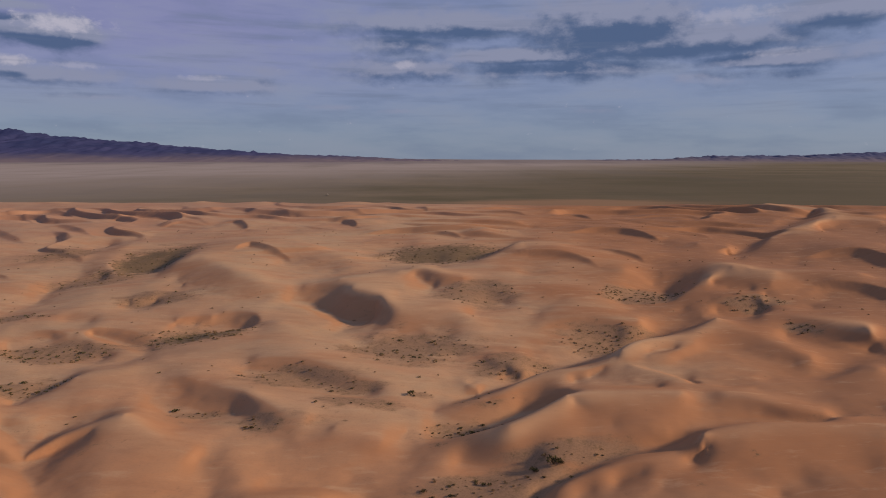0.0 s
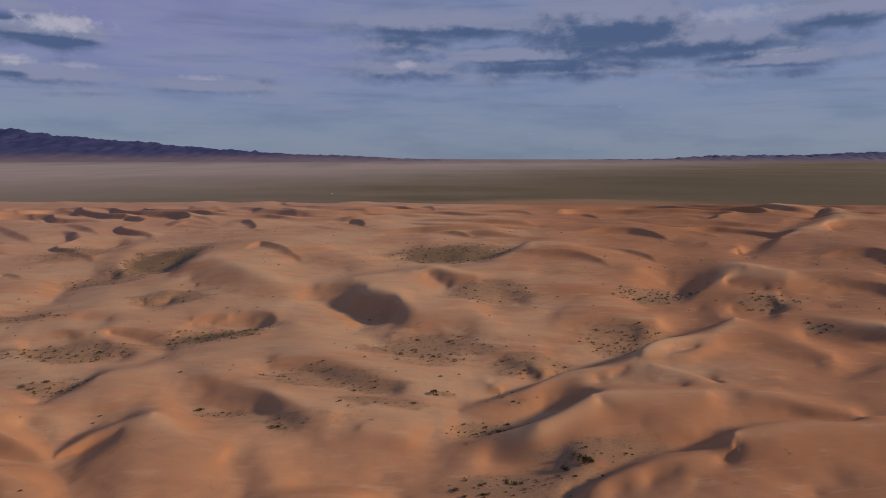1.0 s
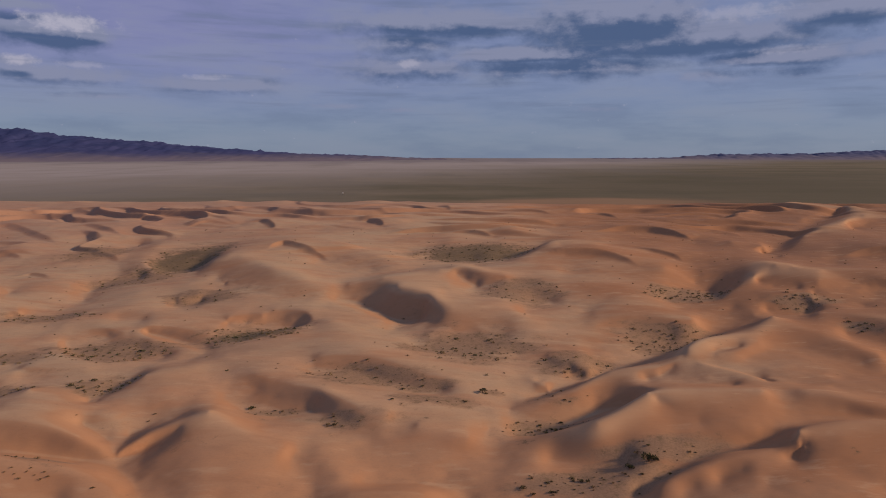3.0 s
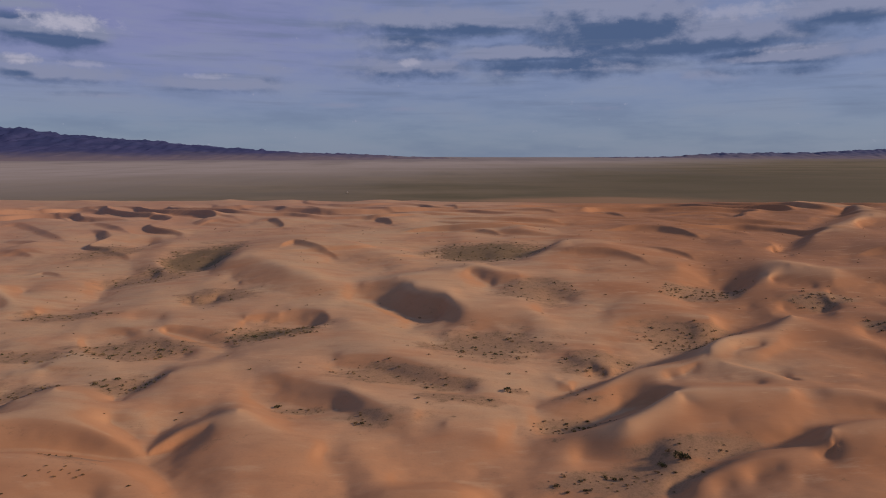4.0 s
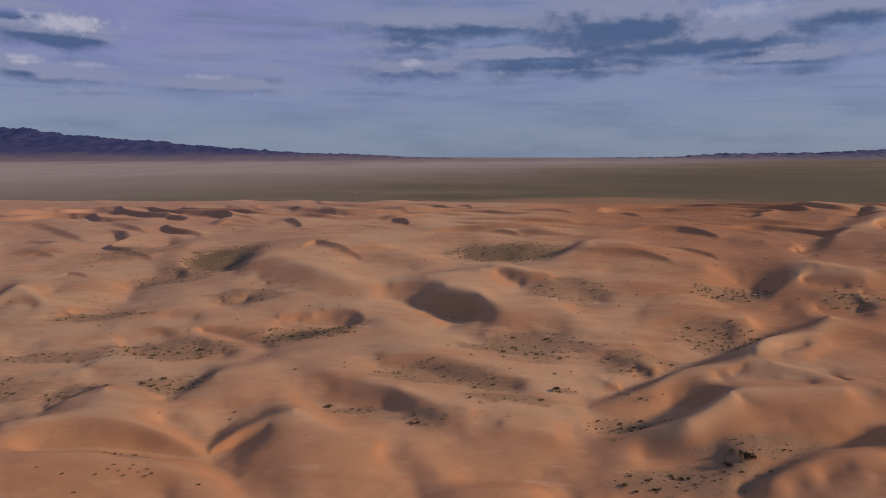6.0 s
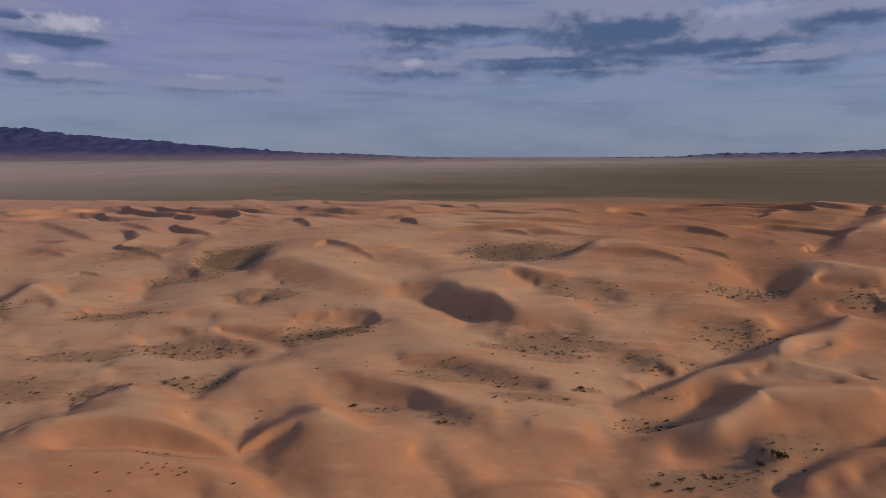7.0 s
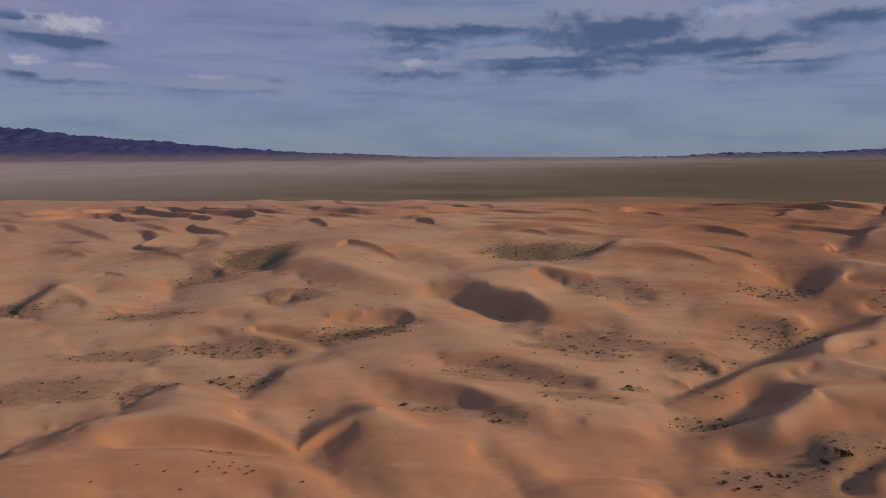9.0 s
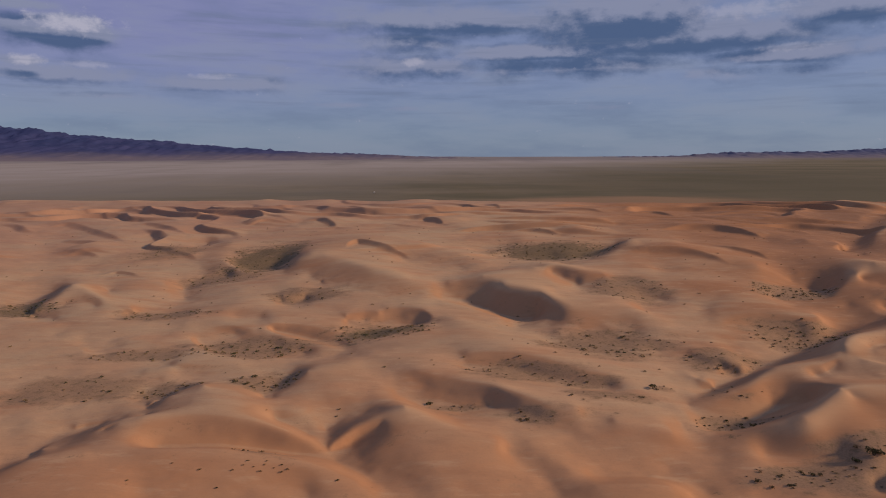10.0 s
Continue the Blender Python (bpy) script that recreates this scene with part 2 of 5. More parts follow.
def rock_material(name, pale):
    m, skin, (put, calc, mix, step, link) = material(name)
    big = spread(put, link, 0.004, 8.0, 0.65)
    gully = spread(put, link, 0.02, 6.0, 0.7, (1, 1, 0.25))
    # the hazy blue of the distance is mixed into the rock colour
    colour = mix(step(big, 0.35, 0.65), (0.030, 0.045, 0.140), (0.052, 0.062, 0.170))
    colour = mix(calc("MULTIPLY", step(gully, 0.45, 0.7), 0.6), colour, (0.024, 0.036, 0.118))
    # pale: how much lighter distance haze goes into the colour
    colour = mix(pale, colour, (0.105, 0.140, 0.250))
    # the haze round the foot, put into the colour by height
    at, place = put("NewGeometry"), put("SeparateXYZ")
    link(at.outputs["Position"], place.inputs[0])
    foot = calc("ADD", place.outputs[2], calc("MULTIPLY", calc("SUBTRACT", big, 0.5), 70.0))
    colour = mix(calc("MULTIPLY", step(foot, 96.0, 22.0), 0.80), colour, (0.225, 0.190, 0.205))
    link(colour, skin.inputs["Base Color"])
    skin.inputs["Roughness"].default_value = 1.0
    return m


def leaf_material(name, dark, light):
    m, skin, (put, calc, mix, step, link) = material(name)
    own = put("ObjectInfo")
    blot = spread(put, link, 2.6, 4.0, 0.7)
    colour = mix(step(blot, 0.35, 0.65), dark, light)
    colour = mix(calc("MULTIPLY", own.outputs["Random"], 0.5), colour, (0.125, 0.085, 0.045))
    link(colour, skin.inputs["Base Color"])
    skin.inputs["Roughness"].default_value = 0.85
    return m


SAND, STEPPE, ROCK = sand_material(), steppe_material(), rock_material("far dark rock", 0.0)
ROCK_EAST = rock_material("far haze-paled rock", 0.4)
LEAF = leaf_material("saxaul green", (0.042, 0.048, 0.020), (0.085, 0.085, 0.036))
STRAW = leaf_material("dry tuft", (0.16, 0.115, 0.055), (0.24, 0.175, 0.09))
TWIG = leaf_material("twig bark", (0.10, 0.072, 0.045), (0.16, 0.115, 0.07))

# ---- ground ----
def hashed(ix, iy, seed):
    n = (ix * 374761393 + iy * 668265263 + seed * 982451653) & 0xFFFFFFFF
    n = ((n ^ (n >> 13)) * 1274126177) & 0xFFFFFFFF
    return ((n ^ (n >> 16)) & 0xFFFF) / 65535.0


def rough(x, y, seed):
    """Smooth noise from -1 to 1, one cell to a unit."""
    fx, fy = np.floor(x), np.floor(y)
    ix, iy, u, v = fx.astype(np.int64), fy.astype(np.int64), x - fx, y - fy
    u, v = u * u * u * (u * (u * 6 - 15) + 10), v * v * v * (v * (v * 6 - 15) + 10)
    a = hashed(ix, iy, seed) * (1 - u) + hashed(ix + 1, iy, seed) * u
    b = hashed(ix, iy + 1, seed) * (1 - u) + hashed(ix + 1, iy + 1, seed) * u
    return (a * (1 - v) + b * v) * 2 - 1


def fractal(x, y, seed, octaves=4, gain=0.5):
    total, size = 0.0, 1.0
    for i in range(octaves):
        total = total + size * rough(x * 2 ** i + 17.3 * i, y * 2 ** i - 9.1 * i, seed + i)
        size *= gain
    return total


def floor_level(x, y):
    """The bed between the dunes: it climbs to the north and to the east."""
    return -1.7 + 0.02 * np.clip(x, -260, 260) + 0.012 * np.clip(y, 0, 520) + 0.018 * np.clip(y - 300, 0, 220)


def plain_level(x, y):
    """The steppe, which rises to the foot of the hills."""
    far = np.clip(y - 560, 0, None)
    return 0.5 + far * 0.0121 - np.clip(x, -3000, 3000) * 0.0006 + 1.2 * fractal(x / 420, y / 420, 71, 3)


DUNES = []


def dune(crest, steep=0.6, wind=40.0, soft=0.0):
    """A dune along its crest line of (x, y, height over the bed); its lee lies to the right of the way along the line.
    steep: the lee's slope; wind: the length of the long slope; soft: 0 for a sharp brink, 1 for a rounded back."""
    p = np.array(crest, float)
    p = np.vstack([2 * p[0] - p[1], p, 2 * p[-1] - p[-2]])
    p[0, 2], p[-1, 2] = p[1, 2], p[-2, 2]
    line = []
    for i in range(1, len(p) - 2):
        for s in np.linspace(0, 1, 7)[:-1]:
            a, b, c, d = p[i - 1:i + 3]
            line.append(0.5 * (2 * b + (c - a) * s + (2 * a - 5 * b + 4 * c - d) * s ** 2 + (3 * b - a - 3 * c + d) * s ** 3))
    line.append(p[-2])
    line = np.array(line)
    line[:, 2] = np.clip(line[:, 2], 0, None)
    DUNES.append((line, steep, wind, soft))


def one_dune(x, y, line, steep, wind, soft):
    """The height that one dune adds at the places x, y."""
    best = np.full(x.shape, 1e12)
    side = np.zeros(x.shape)
    weight, tall = np.zeros(x.shape), np.zeros(x.shape)
    e = line[1:, :2] - line[:-1, :2]
    e = e / (np.linalg.norm(e, axis=1)[:, None] + 1e-9)
    bend = np.vstack([e[:1], e[:-1] + e[1:], e[-1:]])      # the way of the crest at its knots
    bend = bend / (np.linalg.norm(bend, axis=1)[:, None] + 1e-9)
    for i, (a, b) in enumerate(zip(line[:-1], line[1:])):
        ex, ey = b[0] - a[0], b[1] - a[1]
        run = ex * ex + ey * ey + 1e-9
        s = np.clip(((x - a[0]) * ex + (y - a[1]) * ey) / run, 0, 1)
        qx, qy = x - a[0] - s * ex, y - a[1] - s * ey
        d2 = qx * qx + qy * qy
        wx = np.where(s <= 0, bend[i, 0], np.where(s >= 1, bend[i + 1, 0], e[i, 0]))
        wy = np.where(s <= 0, bend[i, 1], np.where(s >= 1, bend[i + 1, 1], e[i, 1]))
        near = d2 < best
        best = np.where(near, d2, best)
        side = np.where(near, wx * qy - wy * qx, side)
        w = math.sqrt(run) / (d2 + 0.3) ** 2
        weight += w
        tall += w * (a[2] + s * (b[2] - a[2]))
    d, top = np.sqrt(best), line[:, 2].max()
    tall = np.maximum(tall / weight, 1e-3)
    slope = steep * np.clip(0.35 + tall / 2.2, 0, 1)
    u = (np.sqrt(d * d + 0.2) - 0.447) / (tall / slope)
    sharp = (0.5 * ((1 - u) + np.sqrt((1 - u) ** 2 + 0.05))) / 1.0124 * np.clip(1 - u / 4, 0, 1) ** 2
    rounded = 0.5 * (1 + np.cos(np.pi * np.clip(u / 2.1, 0, 1)))
    ease = np.maximum(soft, 1 - tall / 1.1)      # low ends are rounded
    lee = sharp * (1 - ease) + rounded * ease
    w = d / (wind * (0.35 + 0.65 * tall / top))
    back = 0.5 * (1 + np.cos(np.pi * np.clip(w, 0, 1)))
    turn = np.clip(0.5 - 0.8 * side / (d + 1e-6), 0, 1)      # round the ends the two slopes run into each other
    turn = turn * turn * (3 - 2 * turn)
    return tall * (turn * lee + (1 - turn) * back)


def dune_field_at(x, y):
    """All dunes together: the height over the bed."""
    total = np.zeros(x.shape)
    for line, steep, wind, soft in DUNES:
        reach = max(wind, 4.2 * line[:, 2].max() / steep)
        box = ((x > line[:, 0].min() - reach) & (x < line[:, 0].max() + reach)
               & (y > line[:, 1].min() - reach) & (y < line[:, 1].max() + reach))
        if box.any():
            total[box] += one_dune(x[box], y[box], line, steep, wind, soft) ** 2.6
    return total ** (1 / 2.6)


def sand_edge(x):
    """How far north the sand reaches."""
    return 556 - 28 * eased(x / 160) + 22 * rough(x / 160, x * 0 + 3.3, 5)


# The dunes in view hang on their own lines: ridges and troughs, with the height along each. Between the lines the sand is
# drawn like a skin, worked out on a fan of cells that grow with the distance.
LINES = []
FAN_S, FAN_T = 1500, 1050
FAN_Y0, FAN_Y1, FAN_X = 45.0, 552.0, -26.0


def smooth_line(points):
    """A finely divided curve through the points: x, y, height and how firmly it holds, which fades towards the ends."""
    p = np.array(points, float)
    p = np.vstack([2 * p[0] - p[1], p, 2 * p[-1] - p[-2]])
    made = []
    for i in range(1, len(p) - 2):
        a, b, c, d = p[i - 1:i + 3]
        s = np.linspace(0, 1, 41)[:-1, None]
        bend = 0.5 * (2 * b + (c - a) * s + (2 * a - 5 * b + 4 * c - d) * s ** 2 + (3 * b - a - 3 * c + d) * s ** 3)
        made.append(0.3 * (b + (c - b) * s) + 0.7 * bend)
    made = np.vstack(made + [p[-2:-1]])
    way = np.linspace(0, 1, len(made))
    return np.column_stack([made, 10 ** (-2.6 * np.clip(1 - np.minimum(way, 1 - way) / 0.16, 0, 1))])


def ridge(soft, points):
    """A crest of (x, y, height); soft: 0 for a knife edge, 1 for a broad back."""
    LINES.append((smooth_line(points), soft))


def trough(soft, points):
    """The foot of a slope or the bottom of a hollow."""
    LINES.append((smooth_line(points), soft))


def fan_half(y):
    return 45 + 0.74 * np.clip(y, 0, None)


def fan_place(x, y):
    """Column and row of a place on the fan, from 0 to 1."""
    return 0.5 + 0.5 * (x - FAN_X) / fan_half(y), np.log(np.clip(y, 1.0, None) / FAN_Y0) / math.log(FAN_Y1 / FAN_Y0)


def blurred(a, cells, rounds=3):
    """a, smoothed over so many cells each way."""
    r = int(cells)
    if r == 0:
        return a
    for axis in (0, 1):
        for _ in range(rounds):
            pad = [(0, 0), (0, 0)]
            pad[axis] = (r + 1, r)
            c = np.cumsum(np.pad(a, pad, mode="edge"), axis=axis)
            n = a.shape[axis]
            high, low = (c[2 * r + 1:2 * r + 1 + n], c[:n]) if axis == 0 else (c[:, 2 * r + 1:2 * r + 1 + n], c[:, :n])
            a = (high - low) / (2 * r + 1)
    return a


def stretched(knots, shape):
    """A field of values drawn tight between the knots (column, row, value, hold), from coarse cells to fine."""
    u, v, value, firm = knots
    sizes = [shape]
    while min(sizes[-1]) > 12:
        sizes.append((sizes[-1][0] // 2, sizes[-1][1] // 2))
    field = None
    for rows, cols in reversed(sizes):
        w, wz = np.zeros(rows * cols), np.zeros(rows * cols)
        fu, fv = np.clip(u * (cols - 1), 0, cols - 1.001), np.clip(v * (rows - 1), 0, rows - 1.001)
        iu, iv = fu.astype(int), fv.astype(int)
        pu, pv = fu - iu, fv - iv
        for du, dv, share in ((0, 0, (1 - pu) * (1 - pv)), (1, 0, pu * (1 - pv)), (0, 1, (1 - pu) * pv), (1, 1, pu * pv)):
            share = share * firm
            w += np.bincount((iv + dv) * cols + iu + du, share, rows * cols)
            wz += np.bincount((iv + dv) * cols + iu + du, share * value, rows * cols)
        mean = (wz / np.maximum(w, 1e-9)).reshape(rows, cols)
        hold = (60.0 * np.clip(w * 3.0, 0, 1) ** 2).reshape(rows, cols)
        if field is None:
            field = np.full((rows, cols), float(np.mean(value)))
        else:
            gy, gx = np.linspace(0, field.shape[0] - 1.001, rows), np.linspace(0, field.shape[1] - 1.001, cols)
            jy, jx = gy.astype(int), gx.astype(int)
            ry, rx = (gy - jy)[:, None], (gx - jx)[None, :]
            top = field[jy][:, jx] * (1 - rx) + field[jy][:, jx + 1] * rx
            low = field[jy + 1][:, jx] * (1 - rx) + field[jy + 1][:, jx + 1] * rx
            field = top * (1 - ry) + low * ry
        for _ in range(300 if rows < 100 else 70):
            p = np.pad(field, 1, mode="edge")
            near = 1.35 * (p[:-2, 1:-1] + p[2:, 1:-1]) + 0.65 * (p[1:-1, :-2] + p[1:-1, 2:])
            field = (near + hold * mean) / (4.0 + hold)
    return field


def solve_fan():
    """Height, relief (height over the land round about) on the fan."""
    u, v, z, soft, firm = [], [], [], [], []
    for line, softness in LINES:
        a, b = fan_place(line[:, 0], line[:, 1])
        inside = (a > 0) & (a < 1) & (b > 0) & (b < 1)
        u.append(a[inside]), v.append(b[inside]), z.append(line[inside, 2]), soft.append(np.full(inside.sum(), softness))
        firm.append(line[inside, 3] if softness > 0.06 else np.ones(inside.sum()))
    u, v, z, soft, firm = (np.concatenate(k) for k in (u, v, z, soft, firm))
    shape = (FAN_T, FAN_S)
    ease = blurred(np.clip(stretched((u, v, soft, firm), shape), 0, 1), 3)
    ease = np.clip(1.3 * ease - 0.24, 0, 1)
    # broad forms first, then ever finer ones, so that only the crests themselves stay sharp
    high = np.zeros(shape)
    for cells, limit in ((7, 2.0), (3, 1.2), (1, 0.75), (0, 0.5)):
        left = np.where(soft < limit, z - bilinear(high, u, v), 0.0)
        more = blurred(stretched((u, v, left, firm), shape), cells, 2)
        high = high + more * eased((limit + 0.15 - ease) / 0.3)
    return high, high - blurred(high, 50, 2)


def eased(k):
    k = np.clip(k, 0, 1)
    return k * k * (3 - 2 * k)


def bilinear(field, u, v):
    rows, cols = field.shape
    fu, fv = np.clip(u * (cols - 1), 0, cols - 1.001), np.clip(v * (rows - 1), 0, rows - 1.001)
    iu, iv = fu.astype(int), fv.astype(int)
    pu, pv = fu - iu, fv - iv
    return ((field[iv, iu] * (1 - pu) + field[iv, iu + 1] * pu) * (1 - pv)
            + (field[iv + 1, iu] * (1 - pu) + field[iv + 1, iu + 1] * pu) * pv)


def fan_read(field, x, y):
    return bilinear(field, *fan_place(x, y))


def ground_level(x, y):
    x, y = np.asarray(x, float), np.asarray(y, float)
    inside = eased((sand_edge(x) - y) / 48)
    u, v = fan_place(x, y)
    in_fan = eased(np.minimum(u, 1 - u) / 0.035) * eased(v / 0.12)
    sand = floor_level(x, y) * (1 - in_fan) + fan_read(FAN, x, y) * in_fan
    brink = 1 - eased((y - 440) / 45) * in_fan      # the last ridge stands clear of the rest
    sand = sand + dune_field_at(x, y) * brink
    low = np.exp(-np.clip(fan_read(RELIEF, x, y) + 0.3, 0, None) / 0.8)
    far = np.clip((y - 250) / 200, 0, 1)
    sand = sand + (0.10 + 0.16 * low + 0.25 * far) * fractal(x / 30 + 3, y / 22, 11, 3)
    sand = sand + (0.02 + 0.07 * low) * fractal(x / 6, y / 4.5, 31, 3)
    # low far ribs across the wind, steep towards the south-west
    way = (y + 0.45 * x) / 46 + 1.3 * fractal(x / 130, y / 90, 83, 3)
    step = way - np.floor(way)
    rib = np.where(step < 0.2, eased(step / 0.2), (1 - (step - 0.2) / 0.8) ** 1.4)
    tall = np.clip(0.45 + 1.4 * fractal(x / 70 + 9, y / 55, 57, 2), 0, 1)
    sand = sand + 3.2 * np.clip((y - 235) / 130, 0, 1) * (0.3 + 0.7 * brink) * tall * (rib - 0.35)
    return plain_level(x, y) * (1 - inside) + sand * inside


# scrub in the hollows: x, y, half widths, plants
PATCHES = []


def patch(*numbers):
    PATCHES.append(numbers)


# next two: near scrub floor, its dark silt partly in place of shade
patch(7.0, 81.0, 10.0, 4.2, 14)
patch(15.0, 87.0, 8.0, 3.2, 6)
patch(0.0, 100.6, 6.5, 3.9, 60)
patch(38.1, 150.3, 10.6, 9.3, 74)
patch(-10.7, 145.6, 13.2, 9.7, 70)
patch(11.7, 133.8, 7.3, 5.2, 36)
patch(-31.4, 125.9, 12.8, 5.3, 60)
patch(-21.0, 119.8, 5.6, 2.4, 22)
patch(-7.1, 115.8, 2.4, 1.7, 8)
patch(-0.7, 271.8, 26.3, 20.7, 170)
patch(59.4, 194.1, 11.8, 7.6, 70)
patch(8.2, 193.7, 10.4, 13.7, 34)
patch(84.8, 175.1, 7.5, 5.0, 24)
patch(-129.3, 274.3, 17.1, 28.2, 90)
patch(-135.7, 240.0, 13.8, 10.4, 44)
patch(-180.8, 295.8, 14.3, 13.0, 34)
patch(-132.4, 181.7, 14.0, 5.4, 46)
patch(-65.3, 160.1, 12.0, 8.5, 90)
patch(-97.7, 148.6, 13.5, 8.3, 76)
patch(-85.9, 123.9, 7.4, 4.9, 76)
patch(-104.6, 121.5, 5.9, 4.4, 34)
patch(-120.2, 143.7, 12.5, 4.3, 20)
patch(-95.4, 201.3, 11.4, 8.2, 20)
patch(-47.6, 109.6, 4.6, 1.5, 22)
patch(-31.9, 103.7, 5.9, 3.2, 22)
patch(0.9, 81.4, 6.9, 3.2, 56)
patch(14.7, 86.5, 4.0, 2.3, 12)
patch(-183.1, 195.3, 11.6, 12.5, 80)
patch(-125.4, 122.1, 12.0, 6.4, 34)
patch(-104.8, 120.3, 5.9, 3.7, 22)
patch(-76.8, 87.6, 4.3, 1.7, 18)
patch(83.1, 145.3, 6.4, 4.4, 24)
patch(57.2, 190.7, 11.7, 7.4, 40)
patch(-21.4, 110.6, 8.2, 3.1, 14)
patch(4.6, 113.2, 5.2, 3.3, 12)

# the ridges and troughs of the dunes in view
# foreground left
ridge(.25, [(-105.5, 86.6, 1.2), (-100.8, 87.1, 1.4), (-92.4, 87.2, 1.6), (-82.7, 87, 1.7), (-78.5, 86, 1.6), (-75, 85.5, 1.5), (-70.9, 84.5, 1.4), (-67.7, 83.4, 1.2), (-65.5, 83, 0.9), (-63.1, 81.5, 0.6), (-61, 79.9, 0.4), (-59.7, 78.5, 0.2), (-58.6, 76.7, 0.1)])
ridge(.3, [(-114.2, 78.5, -0.4), (-111.9, 82, 0.4), (-109.6, 84.7, 1), (-105.4, 86, 1.4), (-100.6, 86.3, 1.6)])
trough(.7, [(-99.1, 92, -0.6), (-91.4, 92.5, -0.6), (-86, 93.1, -0.7), (-80.3, 93.4, -0.9), (-74.7, 92.6, -1.1), (-69, 91.6, -1.3), (-63.3, 87.2, -1.1), (-58.4, 81.5, -0.6), (-55.8, 77.6, -0.4)])
trough(.8, [(-92.2, 76.9, 0.2), (-82.6, 77.1, 0.4), (-73.2, 77.8, 0.4), (-65.8, 78, -0.2)])
ridge(.15, [(-107.4, 96.2, -0.6), (-105.4, 97.2, 0.2), (-103.4, 98.1, 0.9), (-101.6, 98.8, 1.2), (-99.4, 99.2, 1.5), (-95.6, 100.2, 1.6), (-90.8, 100, 1.7), (-85.2, 98.4, 1.7), (-80, 97.1, 1.5), (-74.6, 95, 0.7), (-70.5, 93.6, -0.4), (-68, 92.9, -1.2)])
ridge(.2, [(-114.8, 93.4, -1.6), (-111.3, 93.8, -1.2), (-108.7, 95.6, -0.6), (-105.8, 97.3, 0.3), (-103.2, 98.7, 1), (-100.2, 99.4, 1.5)])
trough(.6, [(-114.8, 103.6, -2.6), (-113.4, 106, -2.6), (-110.1, 106.3, -2.2), (-105.8, 105.2, -1.2)])
trough(.6, [(-117.8, 87.5, -2), (-116.3, 91.6, -2.2), (-114.5, 92.9, -2.2), (-115.9, 101, -2.8), (-113.1, 104.7, -2.8), (-108.5, 105.6, -2.2)])
trough(.8, [(-125.6, 101, -2.6), (-123.3, 106.4, -2.4), (-134.8, 113.9, -2.8), (-132, 119.8, -2.8)])
ridge(.1, [(-105.9, 112.1, -1.9), (-103.4, 113.4, -1.3), (-100.5, 115.1, -0.5), (-98.1, 115.8, 0), (-95.9, 117.3, 0.5)])
trough(.5, [(-110.4, 120.3, -2.9), (-110.2, 122.1, -3), (-107, 121.6, -2.8), (-103.2, 121, -2.1), (-99.4, 120.4, -0.8)])
ridge(.4, [(-102.4, 103.9, -0.6), (-100.8, 105.4, -0.2), (-98.5, 106.7, 0.2), (-95.3, 108.4, 0.7)])
trough(.6, [(-105.7, 111.4, -2.2), (-103.9, 113.2, -1.9), (-101.1, 115.1, -1.3)])
trough(.8, [(-80.7, 105.2, -0.9), (-76.1, 102.1, -1.1), (-71.3, 98.2, -1.3)])
ridge(1, [(-94.5, 115.2, 0.5), (-88, 112.8, 0.3), (-81.6, 109.9, -0.2), (-71.6, 104.8, -0.7)])
# knife dune
ridge(.05, [(-56.1, 101.6, 2.5), (-57.2, 100.7, 2.3), (-58.8, 99.2, 1.9), (-61.7, 97.7, 1.1), (-64.1, 96, 0.2), (-66, 94.6, -0.5), (-67.4, 93.3, -1.1)])
trough(.35, [(-69.3, 100.1, -1.5), (-69.5, 102.6, -1.5), (-68.1, 104.7, -1.4), (-66, 106, -1), (-63, 106.4, -0.4), (-60.2, 105, 0.6)])
trough(.3, [(-68.1, 92.7, -1.4), (-66.2, 93.9, -1.2), (-64, 95.6, -0.6), (-61.5, 96.6, 0.3), (-58.9, 97.5, 1.3)])
ridge(.35, [(-67.5, 90.1, -1.4), (-64.9, 89.5, -1.2), (-62.3, 89.5, -0.8), (-59.8, 89.9, 0), (-58.2, 91.5, 0.6), (-57.2, 93, 1.1), (-56.8, 94, 1.3)])
ridge(1, [(-56, 101.6, 2.5), (-52.7, 99.3, 2.2), (-48.5, 95.7, 1.8), (-43.7, 92.7, 1.3), (-39.2, 90.4, 1)])
ridge(1, [(-55.3, 93.4, 1.4), (-51.4, 86.7, 1), (-48.1, 80.9, 0.6), (-45.9, 76.5, 0.4)])
trough(1, [(-60.1, 84.8, -0.7), (-55.1, 80.9, -0.3), (-52, 77.1, -0.1)])
# fold
ridge(.8, [(-36.6, 92.9, 0.5), (-34, 89.2, 0.45), (-32, 85.4, 0.4), (-30.2, 81.5, 0.3)])
trough(.8, [(-40.2, 90.7, 0.3), (-38.6, 88.2, 0.1), (-36.6, 85, 0), (-34.9, 81.8, -0.05), (-34.1, 78.4, -0.05)])
# bump at the foot of the view
ridge(.35, [(-31.9, 77.2, 0.7), (-28.9, 77.3, 1.3), (-25.9, 77.2, 1.6), (-22.2, 77.2, 1.7), (-19.3, 77, 1.5), (-17.2, 76.4, 0.9), (-16.1, 76.1, 0.3)])
trough(.8, [(-30.1, 82.7, -0.3), (-22, 83.7, -0.4), (-15.2, 81.8, -0.6), (-13, 78.2, -0.6)])
